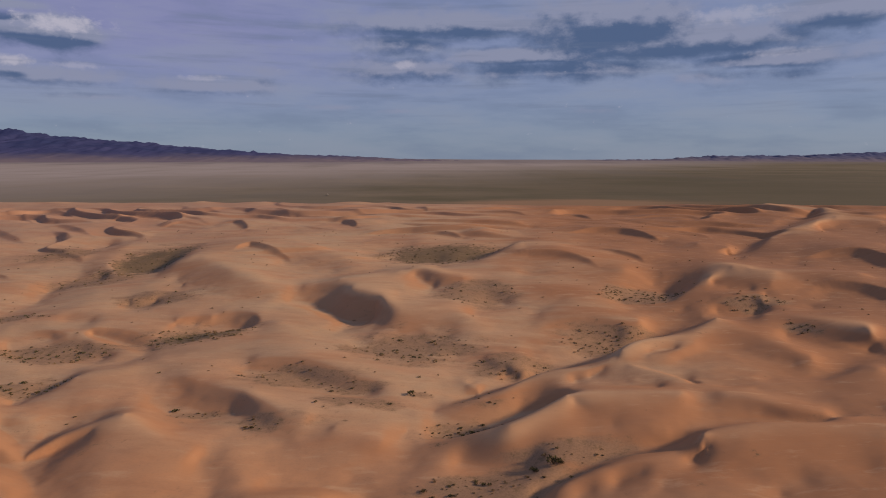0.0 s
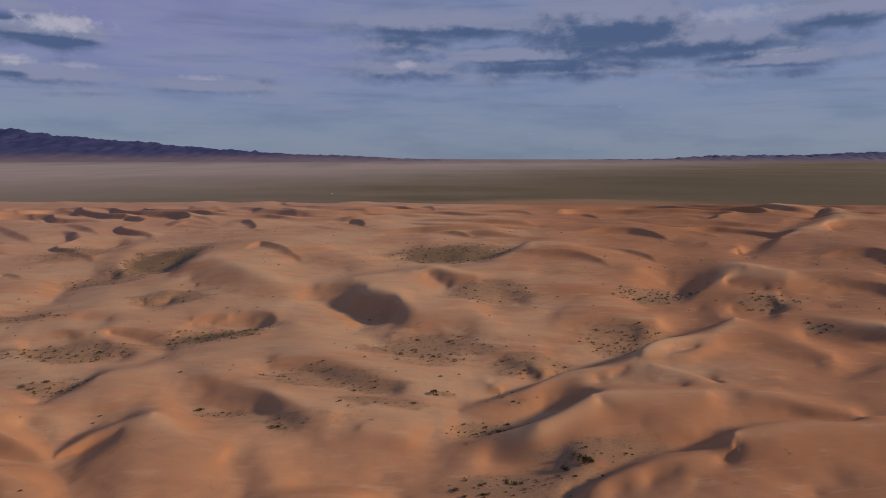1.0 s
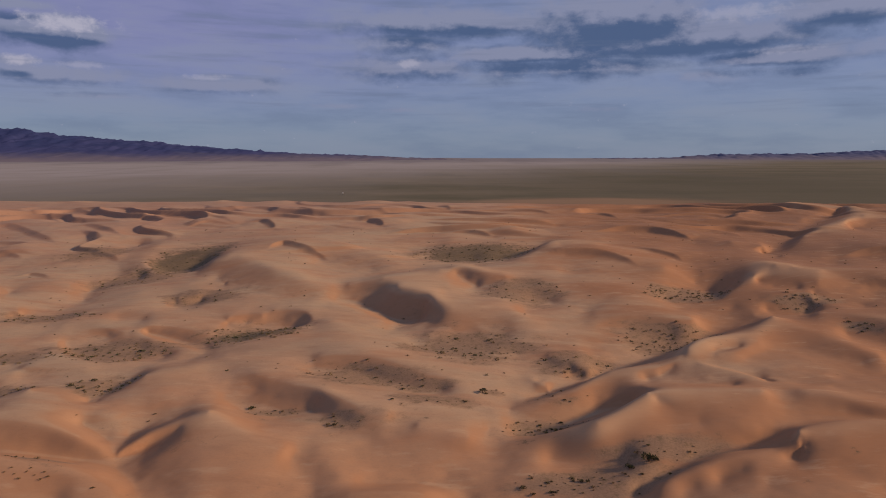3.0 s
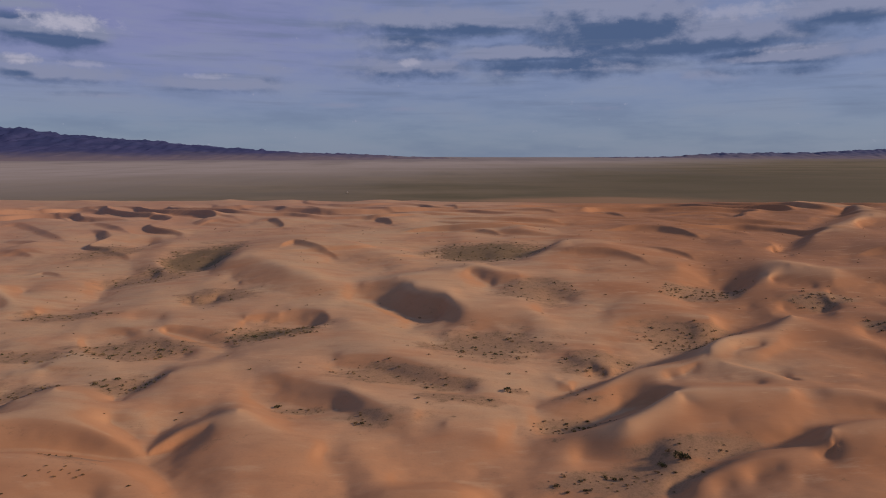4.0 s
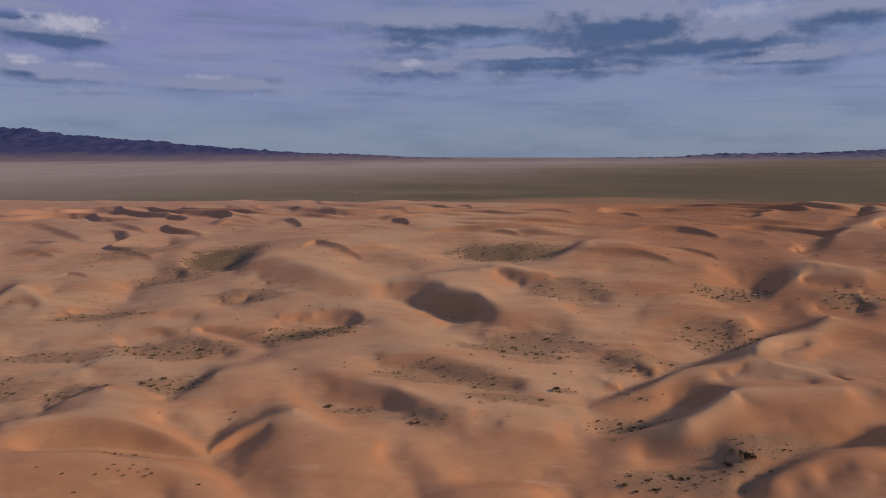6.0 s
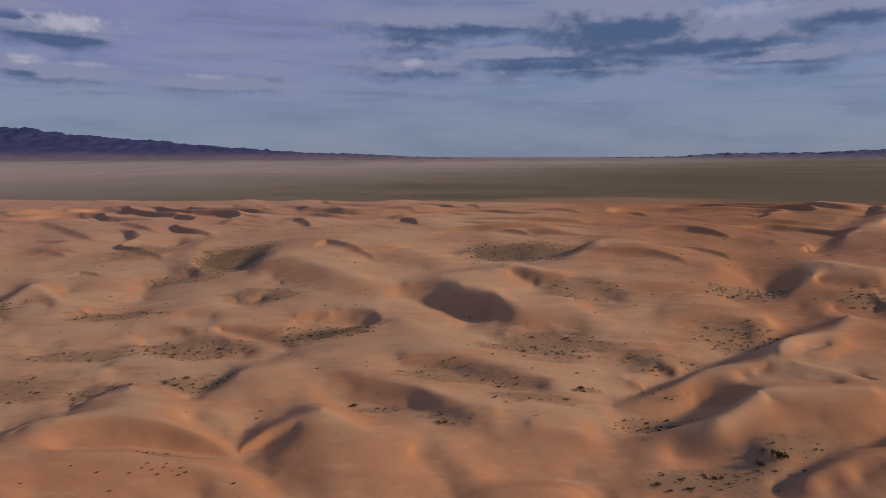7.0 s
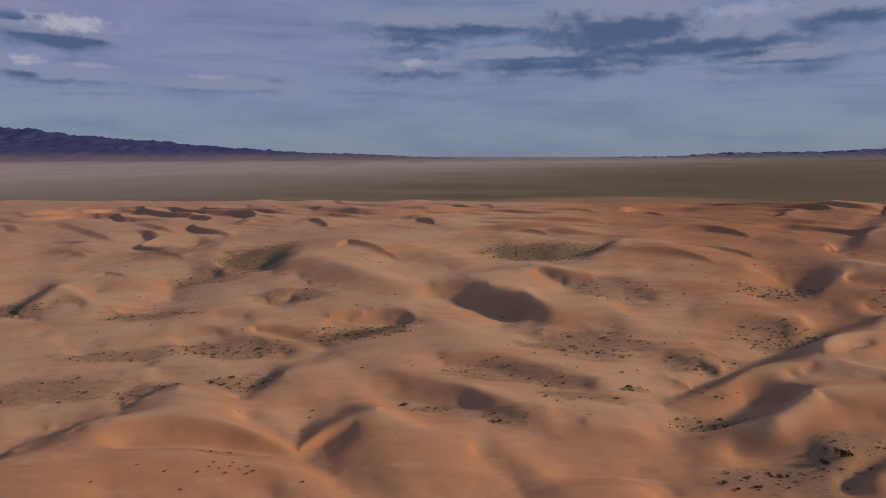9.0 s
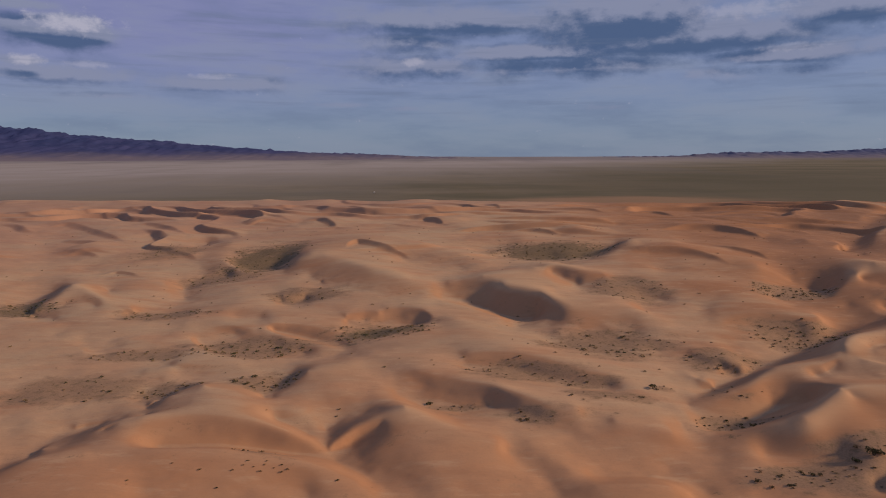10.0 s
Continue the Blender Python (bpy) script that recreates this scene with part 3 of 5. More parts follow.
# soft ridge behind the knife dune
ridge(.45, [(-64.6, 129.6, -0.1), (-58.4, 125.8, 0.5), (-54.5, 123.6, 0.9), (-49.6, 120.9, 0.9), (-44.8, 117.3, 1.2), (-39.1, 112.6, 1.6), (-33.9, 108.7, 1.6), (-29, 104.8, 1.5), (-24.3, 101.8, 1.4)])
trough(.6, [(-60.5, 118.6, -0.7), (-56.4, 114, -1), (-52.7, 110.9, -1.3), (-49.2, 111, -1.3), (-45.2, 109.2, -1.2), (-42.6, 109.2, -1), (-40.1, 110.1, -0.5), (-35.9, 105.1, 0.1), (-31, 101.5, 0.6)])
trough(.7, [(-56.4, 120.6, -0.3), (-53.4, 119.4, -0.3), (-50.3, 117, -0.1)])
trough(.9, [(-49.4, 102.3, 0.2), (-41.6, 101.2, 0.1), (-33.9, 98.1, 0.1), (-26.7, 95.6, 0)])
ridge(.6, [(-21.7, 99.8, 1.25), (-18.2, 98, 1.2), (-14.9, 95.9, 1.15), (-12, 94.6, 0.9)])
trough(.9, [(-22.3, 94.4, 0.6), (-20.1, 91.4, 0.3), (-16.8, 90.3, 0.2), (-12.9, 90.4, 0.2), (-9.9, 90.6, 0.1)])
trough(1, [(-17.5, 86.4, -0.5), (-11.4, 84.4, -0.3), (-7.2, 87.9, 0.1)])
# big dune with the second apex
ridge(.03, [(17, 100.6, 6), (14.7, 98.8, 5.5), (10.7, 95.1, 4.9), (6.9, 92.3, 4.3), (3.7, 92.5, 3.2), (0.4, 93.3, 2.1), (-3, 93.6, 1.2), (-6.3, 94.1, 0.5), (-8, 96.2, 0.1), (-9.2, 100.1, -0.2)])
trough(.35, [(-5.8, 101, -1.1), (-1.4, 101.2, -1.2), (3.7, 103.6, -1), (8.6, 106.3, -0.6), (13.1, 108.2, 0.1), (17.1, 108.7, 1.3), (18.6, 106.3, 3.4)])
ridge(.1, [(17, 100.6, 6), (20.5, 100.3, 6.2), (25.1, 100.3, 6.3), (30.8, 100.4, 6.4), (37.9, 100.1, 6.6)])
ridge(.9, [(20.2, 108.9, 4.2), (17.7, 110.4, 2.8), (14.2, 111.2, 1.3), (9.9, 110.6, 0.1)])
ridge(.5, [(17.6, 99.8, 5.7), (19.4, 97.2, 5.1), (21, 94.3, 4.5), (23.1, 92.4, 4.1)])
trough(.8, [(-1.8, 89.1, 0.3), (0.9, 88.4, 0.4), (3.4, 87.5, 0.6), (7.2, 86.7, 1), (10.4, 86.6, 1.4)])
# floor in front of it
trough(.8, [(-8.1, 82.2, 0), (-3.2, 80.6, 0.5), (1.6, 79.1, 0.9), (6.3, 79.7, 1.4), (11.1, 81.7, 2), (15.8, 84.6, 2.4), (21.1, 85.5, 2.7)])
trough(.9, [(-7.9, 77.9, -0.2), (-1.1, 76.2, 0.6), (5.8, 75.5, 1.2)])
ridge(.8, [(16.7, 89.4, 3), (21.4, 90.3, 3.6), (26.4, 90.2, 4.1), (31.1, 90, 4.4)])
# the near right dune
ridge(.05, [(58.7, 83.6, 7.8), (53.5, 85.2, 7.6), (45.9, 85.8, 7.5), (40.3, 85.9, 7.3), (36.8, 85.2, 7.1), (34.2, 84.4, 6.9), (32.5, 83.5, 6.8), (32.6, 82.3, 6.2), (32.5, 81.5, 5.7)])
ridge(.05, [(32.4, 81.3, 5.7), (30.7, 81.6, 5.4), (28.1, 81.8, 4.9), (24.3, 80.7, 4.8), (20.3, 80, 4.4), (17.1, 79, 4), (14.7, 78.1, 3.5), (12.5, 77.3, 3), (11.1, 76.3, 2.6), (10, 75.3, 2.1)])
trough(.3, [(8.5, 77.8, 0.7), (10.1, 79.1, 1.2), (13.2, 81.5, 1.7), (17.7, 84.3, 2.2), (22.3, 86.8, 2.5), (27.8, 88.4, 3), (32, 88.8, 3.8), (33.4, 86.7, 5.2)])
trough(.5, [(28.9, 80.4, 4.5), (30.9, 81.1, 4.7), (32.2, 81.6, 5.1)])
trough(.8, [(18.4, 76.9, 3.2), (20.5, 77.8, 3.7), (23, 77.9, 4.2)])
ridge(.8, [(18.7, 75.3, 3.6), (21.3, 75.9, 4.1), (24, 76.4, 4.6)])
trough(.8, [(13.3, 74.7, 2.4), (15.6, 75.8, 3)])
ridge(.35, [(22.9, 74.2, 4.1), (25.7, 74.4, 4.6), (28.5, 74.4, 4.9), (31.1, 73.9, 5.1), (34.6, 72.5, 5), (38, 71.2, 4.5)])
trough(.8, [(26.4, 76.1, 4.6), (30.5, 75.8, 4.9), (35.5, 74.4, 5.1), (43, 74, 5.3)])
ridge(1, [(36.1, 81.9, 6.8), (40.9, 79.4, 6.4), (46.6, 76.6, 6.2), (51.4, 75.1, 6.2)])
# saddle between the near right dune and the apex
trough(.8, [(25.8, 90.2, 4.2), (31.9, 91, 4.4), (38.6, 92.5, 4.6), (46.1, 93.8, 4.8), (53.8, 92.2, 5.2), (63.1, 91.9, 5.6)])
ridge(.8, [(40.9, 102.4, 6.3), (46.4, 98.3, 6.4), (50.5, 94.1, 6.2), (56.2, 91.9, 6.2), (62.9, 90.8, 6.4)])
ridge(.9, [(26.9, 103.2, 6), (35, 104.5, 5.8), (42.3, 105.6, 5.6), (46.3, 103.7, 5.8)])
# second big dune
ridge(.03, [(64.4, 152.4, 6.2), (59, 145.6, 6.1), (55, 140.6, 6.1), (51.1, 136.7, 6.1), (45.6, 134.5, 6.2), (40.1, 132.4, 6.3), (36.2, 129.3, 6.3), (33.5, 126.2, 6), (31.8, 123.8, 5.2), (29.7, 121.8, 4.9), (26.5, 119.8, 4.4), (22.6, 118.9, 4.2), (19.4, 119.1, 3.9), (15.8, 118.6, 3.4), (12.3, 116.4, 2.8), (8.6, 113.6, 2.1), (6.1, 112.3, 1.6), (2.6, 111.3, 1), (-0.7, 110.6, 0.4), (-4.7, 108.8, -0.3)])
trough(.35, [(67, 158.6, 4.2), (63.8, 160.7, 2.6), (58.1, 159.5, 1.4), (52.2, 156.6, 0.7), (45.4, 151.6, 0.2), (38.5, 145.9, -0.1), (31.2, 140, -0.2), (24.6, 135, -0.3), (18.4, 130.2, -0.5), (12.2, 124.8, -0.7), (7.6, 121.5, -0.8), (2.7, 118, -0.8), (-1.5, 115, -0.8)])
ridge(.35, [(30.8, 121.9, 5.1), (33.4, 120.8, 5), (37.3, 117.9, 4.6), (40.8, 113, 4.4), (43.8, 108.6, 4.6)])
trough(.5, [(20.6, 116.8, 3), (25.6, 113.9, 3.7), (30.5, 111.3, 4.2), (36, 107.1, 4.7)])
trough(.4, [(24.8, 117, 3.5), (26.8, 118.5, 3.9), (28.5, 119.8, 4.4)])
trough(.6, [(38.8, 126.6, 5.3), (42.5, 128, 5.25), (46.4, 129.9, 5.4)])
ridge(.3, [(37.7, 123.6, 5.4), (42.3, 125.6, 5.6), (46.7, 128.1, 5.7), (51.7, 132.4, 5.8)])
ridge(.3, [(63.9, 153.3, 6.2), (64.9, 144, 6.1), (67, 135.2, 5.9), (69, 127.4, 5.7), (70.5, 120.2, 5.4)])
trough(.6, [(41.1, 121.4, 5), (50.2, 127.2, 4.8), (58.5, 129.9, 4.7), (63.8, 124.1, 4.7), (66.7, 119.2, 4.6)])
ridge(.6, [(32.1, 121.1, 5.1), (36, 116.3, 5), (41.7, 111.6, 4.8), (46.3, 108.1, 5), (48.9, 107.3, 5.2)])
ridge(.1, [(47.8, 107, 5.2), (51.8, 107, 5.4), (57.9, 107.3, 5.5), (63, 107.6, 5.6), (66.5, 108.5, 5.9), (72.1, 110.9, 6.5), (78, 112, 7.2)])
trough(.5, [(54.4, 112.1, 4.6), (61.4, 113.6, 4.5), (67.3, 114.5, 4.5), (73.5, 117.8, 4.5), (82.1, 124.1, 4.7), (88.7, 127, 5)])
ridge(.4, [(49.5, 106.4, 5.3), (53.8, 103.5, 5.4), (58.4, 99.9, 5.5), (63.1, 95.8, 5.8), (65.5, 94.1, 6)])
ridge(.5, [(77.1, 157.8, 5.8), (82.8, 152.5, 6.4), (87.4, 142.1, 7.4), (91.2, 131.3, 8)])
trough(.6, [(75.3, 143.5, 4.6), (78.1, 136.9, 4.5), (82.7, 132.3, 4.6), (92.1, 132.2, 5)])
# low crescent and floors west of it
ridge(.45, [(6.3, 138.9, 0.5), (9.3, 134.1, 0.6), (11.7, 130.2, 0.5), (14.8, 128.9, 0.2)])
trough(.5, [(9.8, 129.8, -0.5), (12.8, 128, -0.6)])
trough(.8, [(0.5, 131.4, -0.3), (5.2, 126.6, -0.5), (-2.9, 117.9, -0.3), (-7.8, 115.7, 0.5)])
trough(.8, [(26.7, 155.7, 1.2), (35, 154.9, 0.4), (40.9, 152.3, 0)])
trough(.8, [(16.9, 143.7, 0.4), (22.5, 144.5, 0.3), (26.9, 145.4, 0.3)])
ridge(.5, [(23.1, 168.8, 2.8), (28.8, 165.5, 3), (35.7, 163.9, 3.1), (43.2, 160.8, 3.3), (49.9, 159.5, 3.2)])
trough(.6, [(22.2, 159.3, 1.7), (29.8, 160.1, 1.5), (38, 158.6, 1.6), (43.1, 157.2, 2)])
ridge(.9, [(2.1, 148.6, 1), (9.3, 145.2, 0.9), (14.9, 138, 0.8)])
trough(.9, [(-1, 140.8, -0.1), (4.6, 137.6, 0), (8.9, 130.9, -0.1)])
ridge(.9, [(0.8, 123.6, 0.2), (3.4, 120.5, -0.1), (3.8, 118.2, -0.4)])
# middle dune
ridge(.03, [(-36.7, 208.7, 5.16), (-34.6, 204.3, 5.05), (-32.6, 199.1, 4.93), (-31.1, 193.4, 4.81), (-26.4, 188, 4.7), (-21.9, 183.6, 4.6), (-19, 177.6, 4.4), (-16.6, 174.2, 4.2), (-14.4, 172.2, 4)])
trough(.3, [(-53.1, 198, 0.88), (-46.7, 196.2, 0.19), (-41.1, 190.6, -0.7), (-35, 184.4, -1.3), (-30, 179.1, -1.5), (-25.2, 177.6, -1.1), (-21.6, 178.1, -0.4)])
ridge(.15, [(-54.6, 194.1, 1.01), (-50.7, 189.9, 0.7), (-43.4, 182.7, 0.3), (-38.2, 177.1, 0), (-33.9, 172.1, -0.2), (-31.6, 168.1, -0.6), (-29.5, 165.9, -0.8), (-25.8, 165.8, -0.3), (-21.4, 167.6, 0.5), (-17.9, 168.9, 1.45)])
ridge(.12, [(-36.7, 208.7, 5.16), (-39.8, 207.8, 4.36), (-44.5, 208.5, 3.46), (-49.2, 207.1, 2.76)])
ridge(.4, [(-104.1, 259.7, 5.1), (-90.7, 245.1, 5.06), (-78.4, 227.2, 5.01), (-68.8, 218.1, 4.58), (-63.7, 212.3, 4.06), (-58.1, 207.5, 3.25), (-51.9, 205.3, 2.54)])
trough(.7, [(-103.8, 235.6, 0.91), (-90.4, 216.4, 1.05), (-77.8, 203.5, 1.17), (-65.2, 194.1, 0.99), (-54.5, 193.7, 1.29)])
ridge(.2, [(-36.7, 208.7, 5.16), (-33.1, 211.8, 5.37), (-27.2, 215, 5.58), (-21.3, 216.2, 5.58), (-16.9, 221.2, 5.9)])
trough(.8, [(-53, 219.4, 2.94), (-45.1, 221.1, 3.04), (-35, 228.7, 3.53), (-22.2, 235.1, 3.71)])
ridge(.7, [(-14.7, 202.6, 4.83), (-16, 188.6, 4.4), (-9.9, 182.5, 4), (-0.5, 179.2, 3.9)])
ridge(.5, [(-14.4, 172.2, 4), (-8.1, 172.6, 4.1), (-1.9, 171.6, 4), (2, 168, 3.6), (5.5, 163.3, 2.9), (8.7, 158.1, 2)])
trough(.7, [(-22, 155.2, 0.5), (-14.8, 156.3, 0.5), (-7.5, 156.5, 0.9), (0.5, 153.6, 1)])
trough(.8, [(-25.2, 150.1, -0.2), (-18.6, 147.1, -0.3), (-11.8, 146.8, -0.2), (-4.7, 148.5, 0.3)])
ridge(.15, [(-16.1, 221.9, 6), (-9.8, 222.5, 6.3), (-3.7, 215.7, 6.08), (0.6, 212, 5.77), (4.1, 208.9, 5.36), (0.6, 205.6, 4.45), (-3.5, 203.1, 3.44), (-7, 201.9, 2.74)])
trough(.6, [(-13.1, 219.2, 4.84), (-9.6, 214.8, 4.05), (-7.5, 208.3, 3.16), (-5, 205.9, 2.87)])
ridge(.9, [(3.8, 203.1, 4.2), (13.4, 196.8, 4), (24.2, 190.8, 4), (33.3, 182.3, 3.6)])
trough(.9, [(8.9, 192.1, 2.8), (15.3, 183.1, 2.2), (5.8, 170.8, 2.6), (30.8, 175.2, 2.4)])
ridge(.8, [(11.7, 205.2, 4.74), (25.6, 201.9, 5.03), (38, 195.6, 4.81), (48.5, 190.9, 4)])
# pale ground south of the middle dune
ridge(.9, [(-49, 168.9, 1.4), (-42.2, 157.9, 1.2), (-34.9, 148, 1.1), (-27.2, 138.9, 1.1), (-19.1, 130.6, 1.2)])
ridge(.6, [(-46.3, 136.1, 0.9), (-41.2, 135.8, 1.4), (-34.9, 134, 1.7), (-27.6, 130.5, 1.7), (-20.9, 125.5, 1.4), (-14.5, 121.2, 1), (-9.7, 117.2, 0.5)])
trough(.7, [(-47.1, 130.8, -0.2), (-41, 130.5, -0.2), (-33.7, 127.8, -0.4), (-26.9, 122.5, -0.3), (-20.5, 118.7, -0.2), (-15.1, 117.6, 0)])
ridge(.9, [(-68.6, 139.4, 0.2), (-58.8, 135, 0.7), (-53.4, 132.3, 0.8), (-47.2, 132, 0.4)])
ridge(.9, [(-33.8, 113.4, 1.3), (-25.6, 109.8, 1.3), (-17.6, 108.4, 0.9), (-10.6, 107.8, 0.3), (-5.5, 103.8, -0.1)])
trough(.9, [(-26.3, 100.6, 0.7), (-19.4, 102.6, 0.9), (-14, 100.5, 0.8)])
# hollows
ridge(.12, [(-51.4, 166.2, 0.5), (-53.3, 162.7, 0.5), (-55.7, 160.2, 0.4), (-59.9, 158.5, 0.1), (-63.2, 156.9, -0.2), (-66.2, 153.6, -0.6), (-69.8, 150.5, -1), (-72.8, 148.2, -1.3)])
trough(.4, [(-71.5, 161.4, -2.1), (-67.9, 165.6, -2.2), (-63.3, 170.2, -2.2), (-58.7, 171.3, -1.5), (-54.7, 171.6, -0.6)])
ridge(.5, [(-68.2, 180.5, 0.3), (-63.4, 181.7, 0.7), (-58, 179, 1), (-53.8, 173.4, 0.9), (-51.4, 166.8, 0.5)])
trough(.5, [(-74.1, 169.5, -1.7), (-68.6, 173.6, -1.8), (-62.4, 174.9, -1.3), (-59.1, 174.7, -0.6)])
ridge(.3, [(-78.1, 174.5, -0.4), (-76.5, 177, -0.2), (-72.7, 178.3, -0.2), (-67.6, 177.3, -0.1)])
trough(.3, [(-77.6, 172.6, -1.4), (-74.8, 172.6, -1.4), (-72.2, 175.4, -1.3)])
ridge(.1, [(-99.6, 163.3, -1), (-95, 160.2, -1.2), (-89.9, 155.9, -1.3), (-84.2, 151.8, -1.4), (-78, 147.2, -1.3), (-71.8, 144, -1.4)])
trough(.3, [(-98, 166.2, -1.8), (-92.8, 164.3, -2.2), (-87.2, 161.2, -2.4), (-80.7, 156.6, -2.4), (-74.5, 152.1, -2.2)])
ridge(.7, [(-99.6, 166.6, -0.8), (-92.1, 167, -0.9), (-83.5, 164.2, -0.9), (-76.7, 161.2, -1.3)])
ridge(.15, [(-117.1, 159.8, -1.9), (-112.7, 152.9, -1.8), (-108, 147.1, -1.6), (-102.6, 142.4, -1.5), (-94.9, 139.8, -1.6), (-85.2, 138.2, -1.6), (-77.8, 139.6, -1.5), (-72.3, 143.6, -1.4)])
trough(.4, [(-115, 159.1, -2.3), (-111.1, 154.1, -2.6), (-106.2, 150.2, -2.7), (-98, 147.2, -2.6), (-87.8, 145.6, -2.5), (-81.1, 145.9, -2.3)])
trough(.7, [(-113.7, 163.5, -2), (-106.1, 163.5, -2), (-98.8, 156.3, -2.2), (-89.9, 151.8, -2.3)])
ridge(.6, [(-123.5, 171, -1.2), (-116.3, 169.2, -1.2), (-107.1, 165.9, -1.1), (-99.9, 163.3, -1)])
ridge(.4, [(-140.8, 150.4, -2.4), (-133, 142.3, -2.1), (-129.3, 142.4, -2.1), (-128.5, 145.4, -2.1), (-124.1, 147.2, -2.1), (-112.8, 146.7, -1.9)])
trough(.6, [(-145.9, 160.3, -2.7), (-138.8, 151.7, -2.8), (-134.1, 149.8, -2.8), (-132.1, 153.6, -2.5)])
ridge(.7, [(-155.6, 173.8, -2), (-150.5, 176.1, -1.6), (-142.7, 174, -1.7), (-130.4, 169.2, -1.7)])
ridge(.2, [(-149.7, 180, -2.1), (-138.4, 177.7, -2), (-128.8, 175.7, -1.8), (-124.5, 178.1, -1.4), (-121.2, 184.3, -0.9)])
trough(.5, [(-147.6, 184.9, -2.3), (-140.9, 185.1, -2.7), (-133.6, 185.9, -2.7), (-128.8, 188.5, -2.1)])
ridge(.6, [(-120, 184.6, -0.8), (-112.2, 186.6, -0.2), (-106.5, 185.1, -0.2), (-96.5, 180.6, -0.3), (-85.2, 175.7, -0.4)])
trough(.8, [(-112.6, 179.1, -1.3), (-101.5, 175.9, -1.3)])
# west
ridge(.15, [(-177.8, 186.2, -3.2), (-177.6, 196, -1.98), (-178.2, 202.2, -1.16), (-180.7, 211.8, -0.13), (-181.8, 218.6, 0.49)])
trough(.4, [(-192.8, 206.3, -4.44), (-195.2, 220.6, -4.27), (-192.1, 223.7, -3.48), (-188.8, 225.2, -1.68)])
ridge(.5, [(-181.8, 218.6, 0.48), (-172.2, 209.1, 0.25), (-160.1, 197.2, -0.38), (-149.9, 189, -1.2), (-142.9, 185.7, -1.8)])
trough(.7, [(-172, 195.7, -1.91), (-168.5, 198.7, -1.12), (-157.7, 190.2, -1.5)])
ridge(.2, [(-182, 180.8, -3), (-173.2, 175.4, -2.6), (-163.9, 171.2, -2.3), (-158, 172, -2.2)])
trough(.6, [(-196, 205.8, -4.43), (-177.1, 188.8, -4), (-164.3, 179.5, -3)])
ridge(.8, [(-158.1, 168.1, -2.6), (-138.8, 140.7, -2.4), (-126.5, 123.1, -2.6)])
trough(.9, [(-125.7, 132.7, -2.3), (-115.9, 135.3, -1.9), (-101.9, 132.7, -1.6), (-91.6, 131.8, -1.3)])
ridge(.8, [(-117.1, 131, -1.7), (-107, 135.3, -1.2), (-92.5, 133.9, -1.1)])
trough(.7, [(-109.4, 125.9, -2.1), (-101.3, 126.4, -1.9), (-91.9, 123.9, -1.6), (-84.9, 118, -1.7), (-84.4, 114.2, -1.7)])
ridge(.15, [(-82.6, 113.7, -1.4), (-80.9, 118, -0.9), (-79.1, 120.9, -0.2), (-77.6, 126.1, 0.6)])
trough(.4, [(-84.7, 120.3, -2), (-83.5, 124.8, -1.9), (-81.6, 127.8, -1.5), (-79.7, 128.9, -0.5)])
ridge(.9, [(-77.6, 126.1, 0.6), (-73.1, 127.7, 0.8), (-68.2, 132.4, 0.5)])
ridge(.9, [(-76.9, 124.7, 0.6), (-70.9, 116.1, 0.2), (-65, 110.3, -0.3)])
# hollow with close grass, and its dunes
ridge(.1, [(-104, 259.5, 5.13), (-107.6, 257.6, 4.22), (-110.2, 254.2, 3.11), (-112, 248.7, 1.49), (-113.3, 243.9, 0.28), (-118.3, 243.4, -0.32), (-124.9, 243.3, -0.53), (-132.4, 249.5, -0.3), (-140.1, 260.3, -0.07), (-146.7, 268.6, 0.26)])
trough(.4, [(-143.1, 272.8, -1.19), (-135.1, 264.6, -1.77), (-127.1, 262.4, -1.86), (-122.9, 268.2, -1.38), (-119.2, 272.1, 0.21)])
ridge(.6, [(-156.2, 293.3, 0.78), (-155.1, 304.4, 2.21), (-151, 312.4, 2.83), (-138.8, 301.1, 2.4), (-126.1, 286.7, 2.06)])
ridge(.08, [(-140, 210.8, -3.83), (-140.8, 218.4, -3.31), (-139.4, 225.8, -2.58), (-135.3, 230.7, -1.87), (-129.6, 235.3, -1.25), (-123.4, 242.2, -0.33)])
trough(.4, [(-147.2, 227.8, -4.29), (-148.6, 236.4, -3.91), (-146.1, 240.6, -3.41), (-141.7, 245.9, -2.63), (-135.6, 247.6, -2.03)])
ridge(.5, [(-151.7, 241.6, -3.16), (-152.6, 250, -2.73), (-148.4, 253.6, -2.22), (-141.4, 253.7, -0.82)])
ridge(.12, [(-94.4, 224.3, 0.71), (-93.5, 214.7, 0.38), (-94.3, 207.7, 0.06), (-97.6, 203.8, -0.06), (-101.6, 202.9, -0.26), (-103.2, 200.8, -0.56)])
trough(.4, [(-103.3, 200.1, -1.52), (-100.1, 194.1, -1.61), (-97.9, 198.5, -1.52), (-95.1, 203.4, -1.13)])
ridge(.8, [(-124.7, 212.7, -0.84), (-113, 218.6, -0.03), (-105.6, 220.7, 0.57), (-101.5, 227.7, 0.89)])
ridge(.7, [(-169.1, 214.7, -2.34), (-167.2, 225.5, -1.51), (-162.9, 233, -1.49), (-152.2, 228.5, -2.1)])
trough(.8, [(-211.9, 265.3, -3.44), (-177.9, 265.4, -2.94), (-166, 271.2, -1.95)])
ridge(.6, [(-247.4, 311.6, -0.87), (-240.6, 318.9, -0.45), (-225.7, 318.3, -0.06)])
trough(.8, [(-156.8, 272.9, -0.96), (-155.4, 264.1, -1.94)])
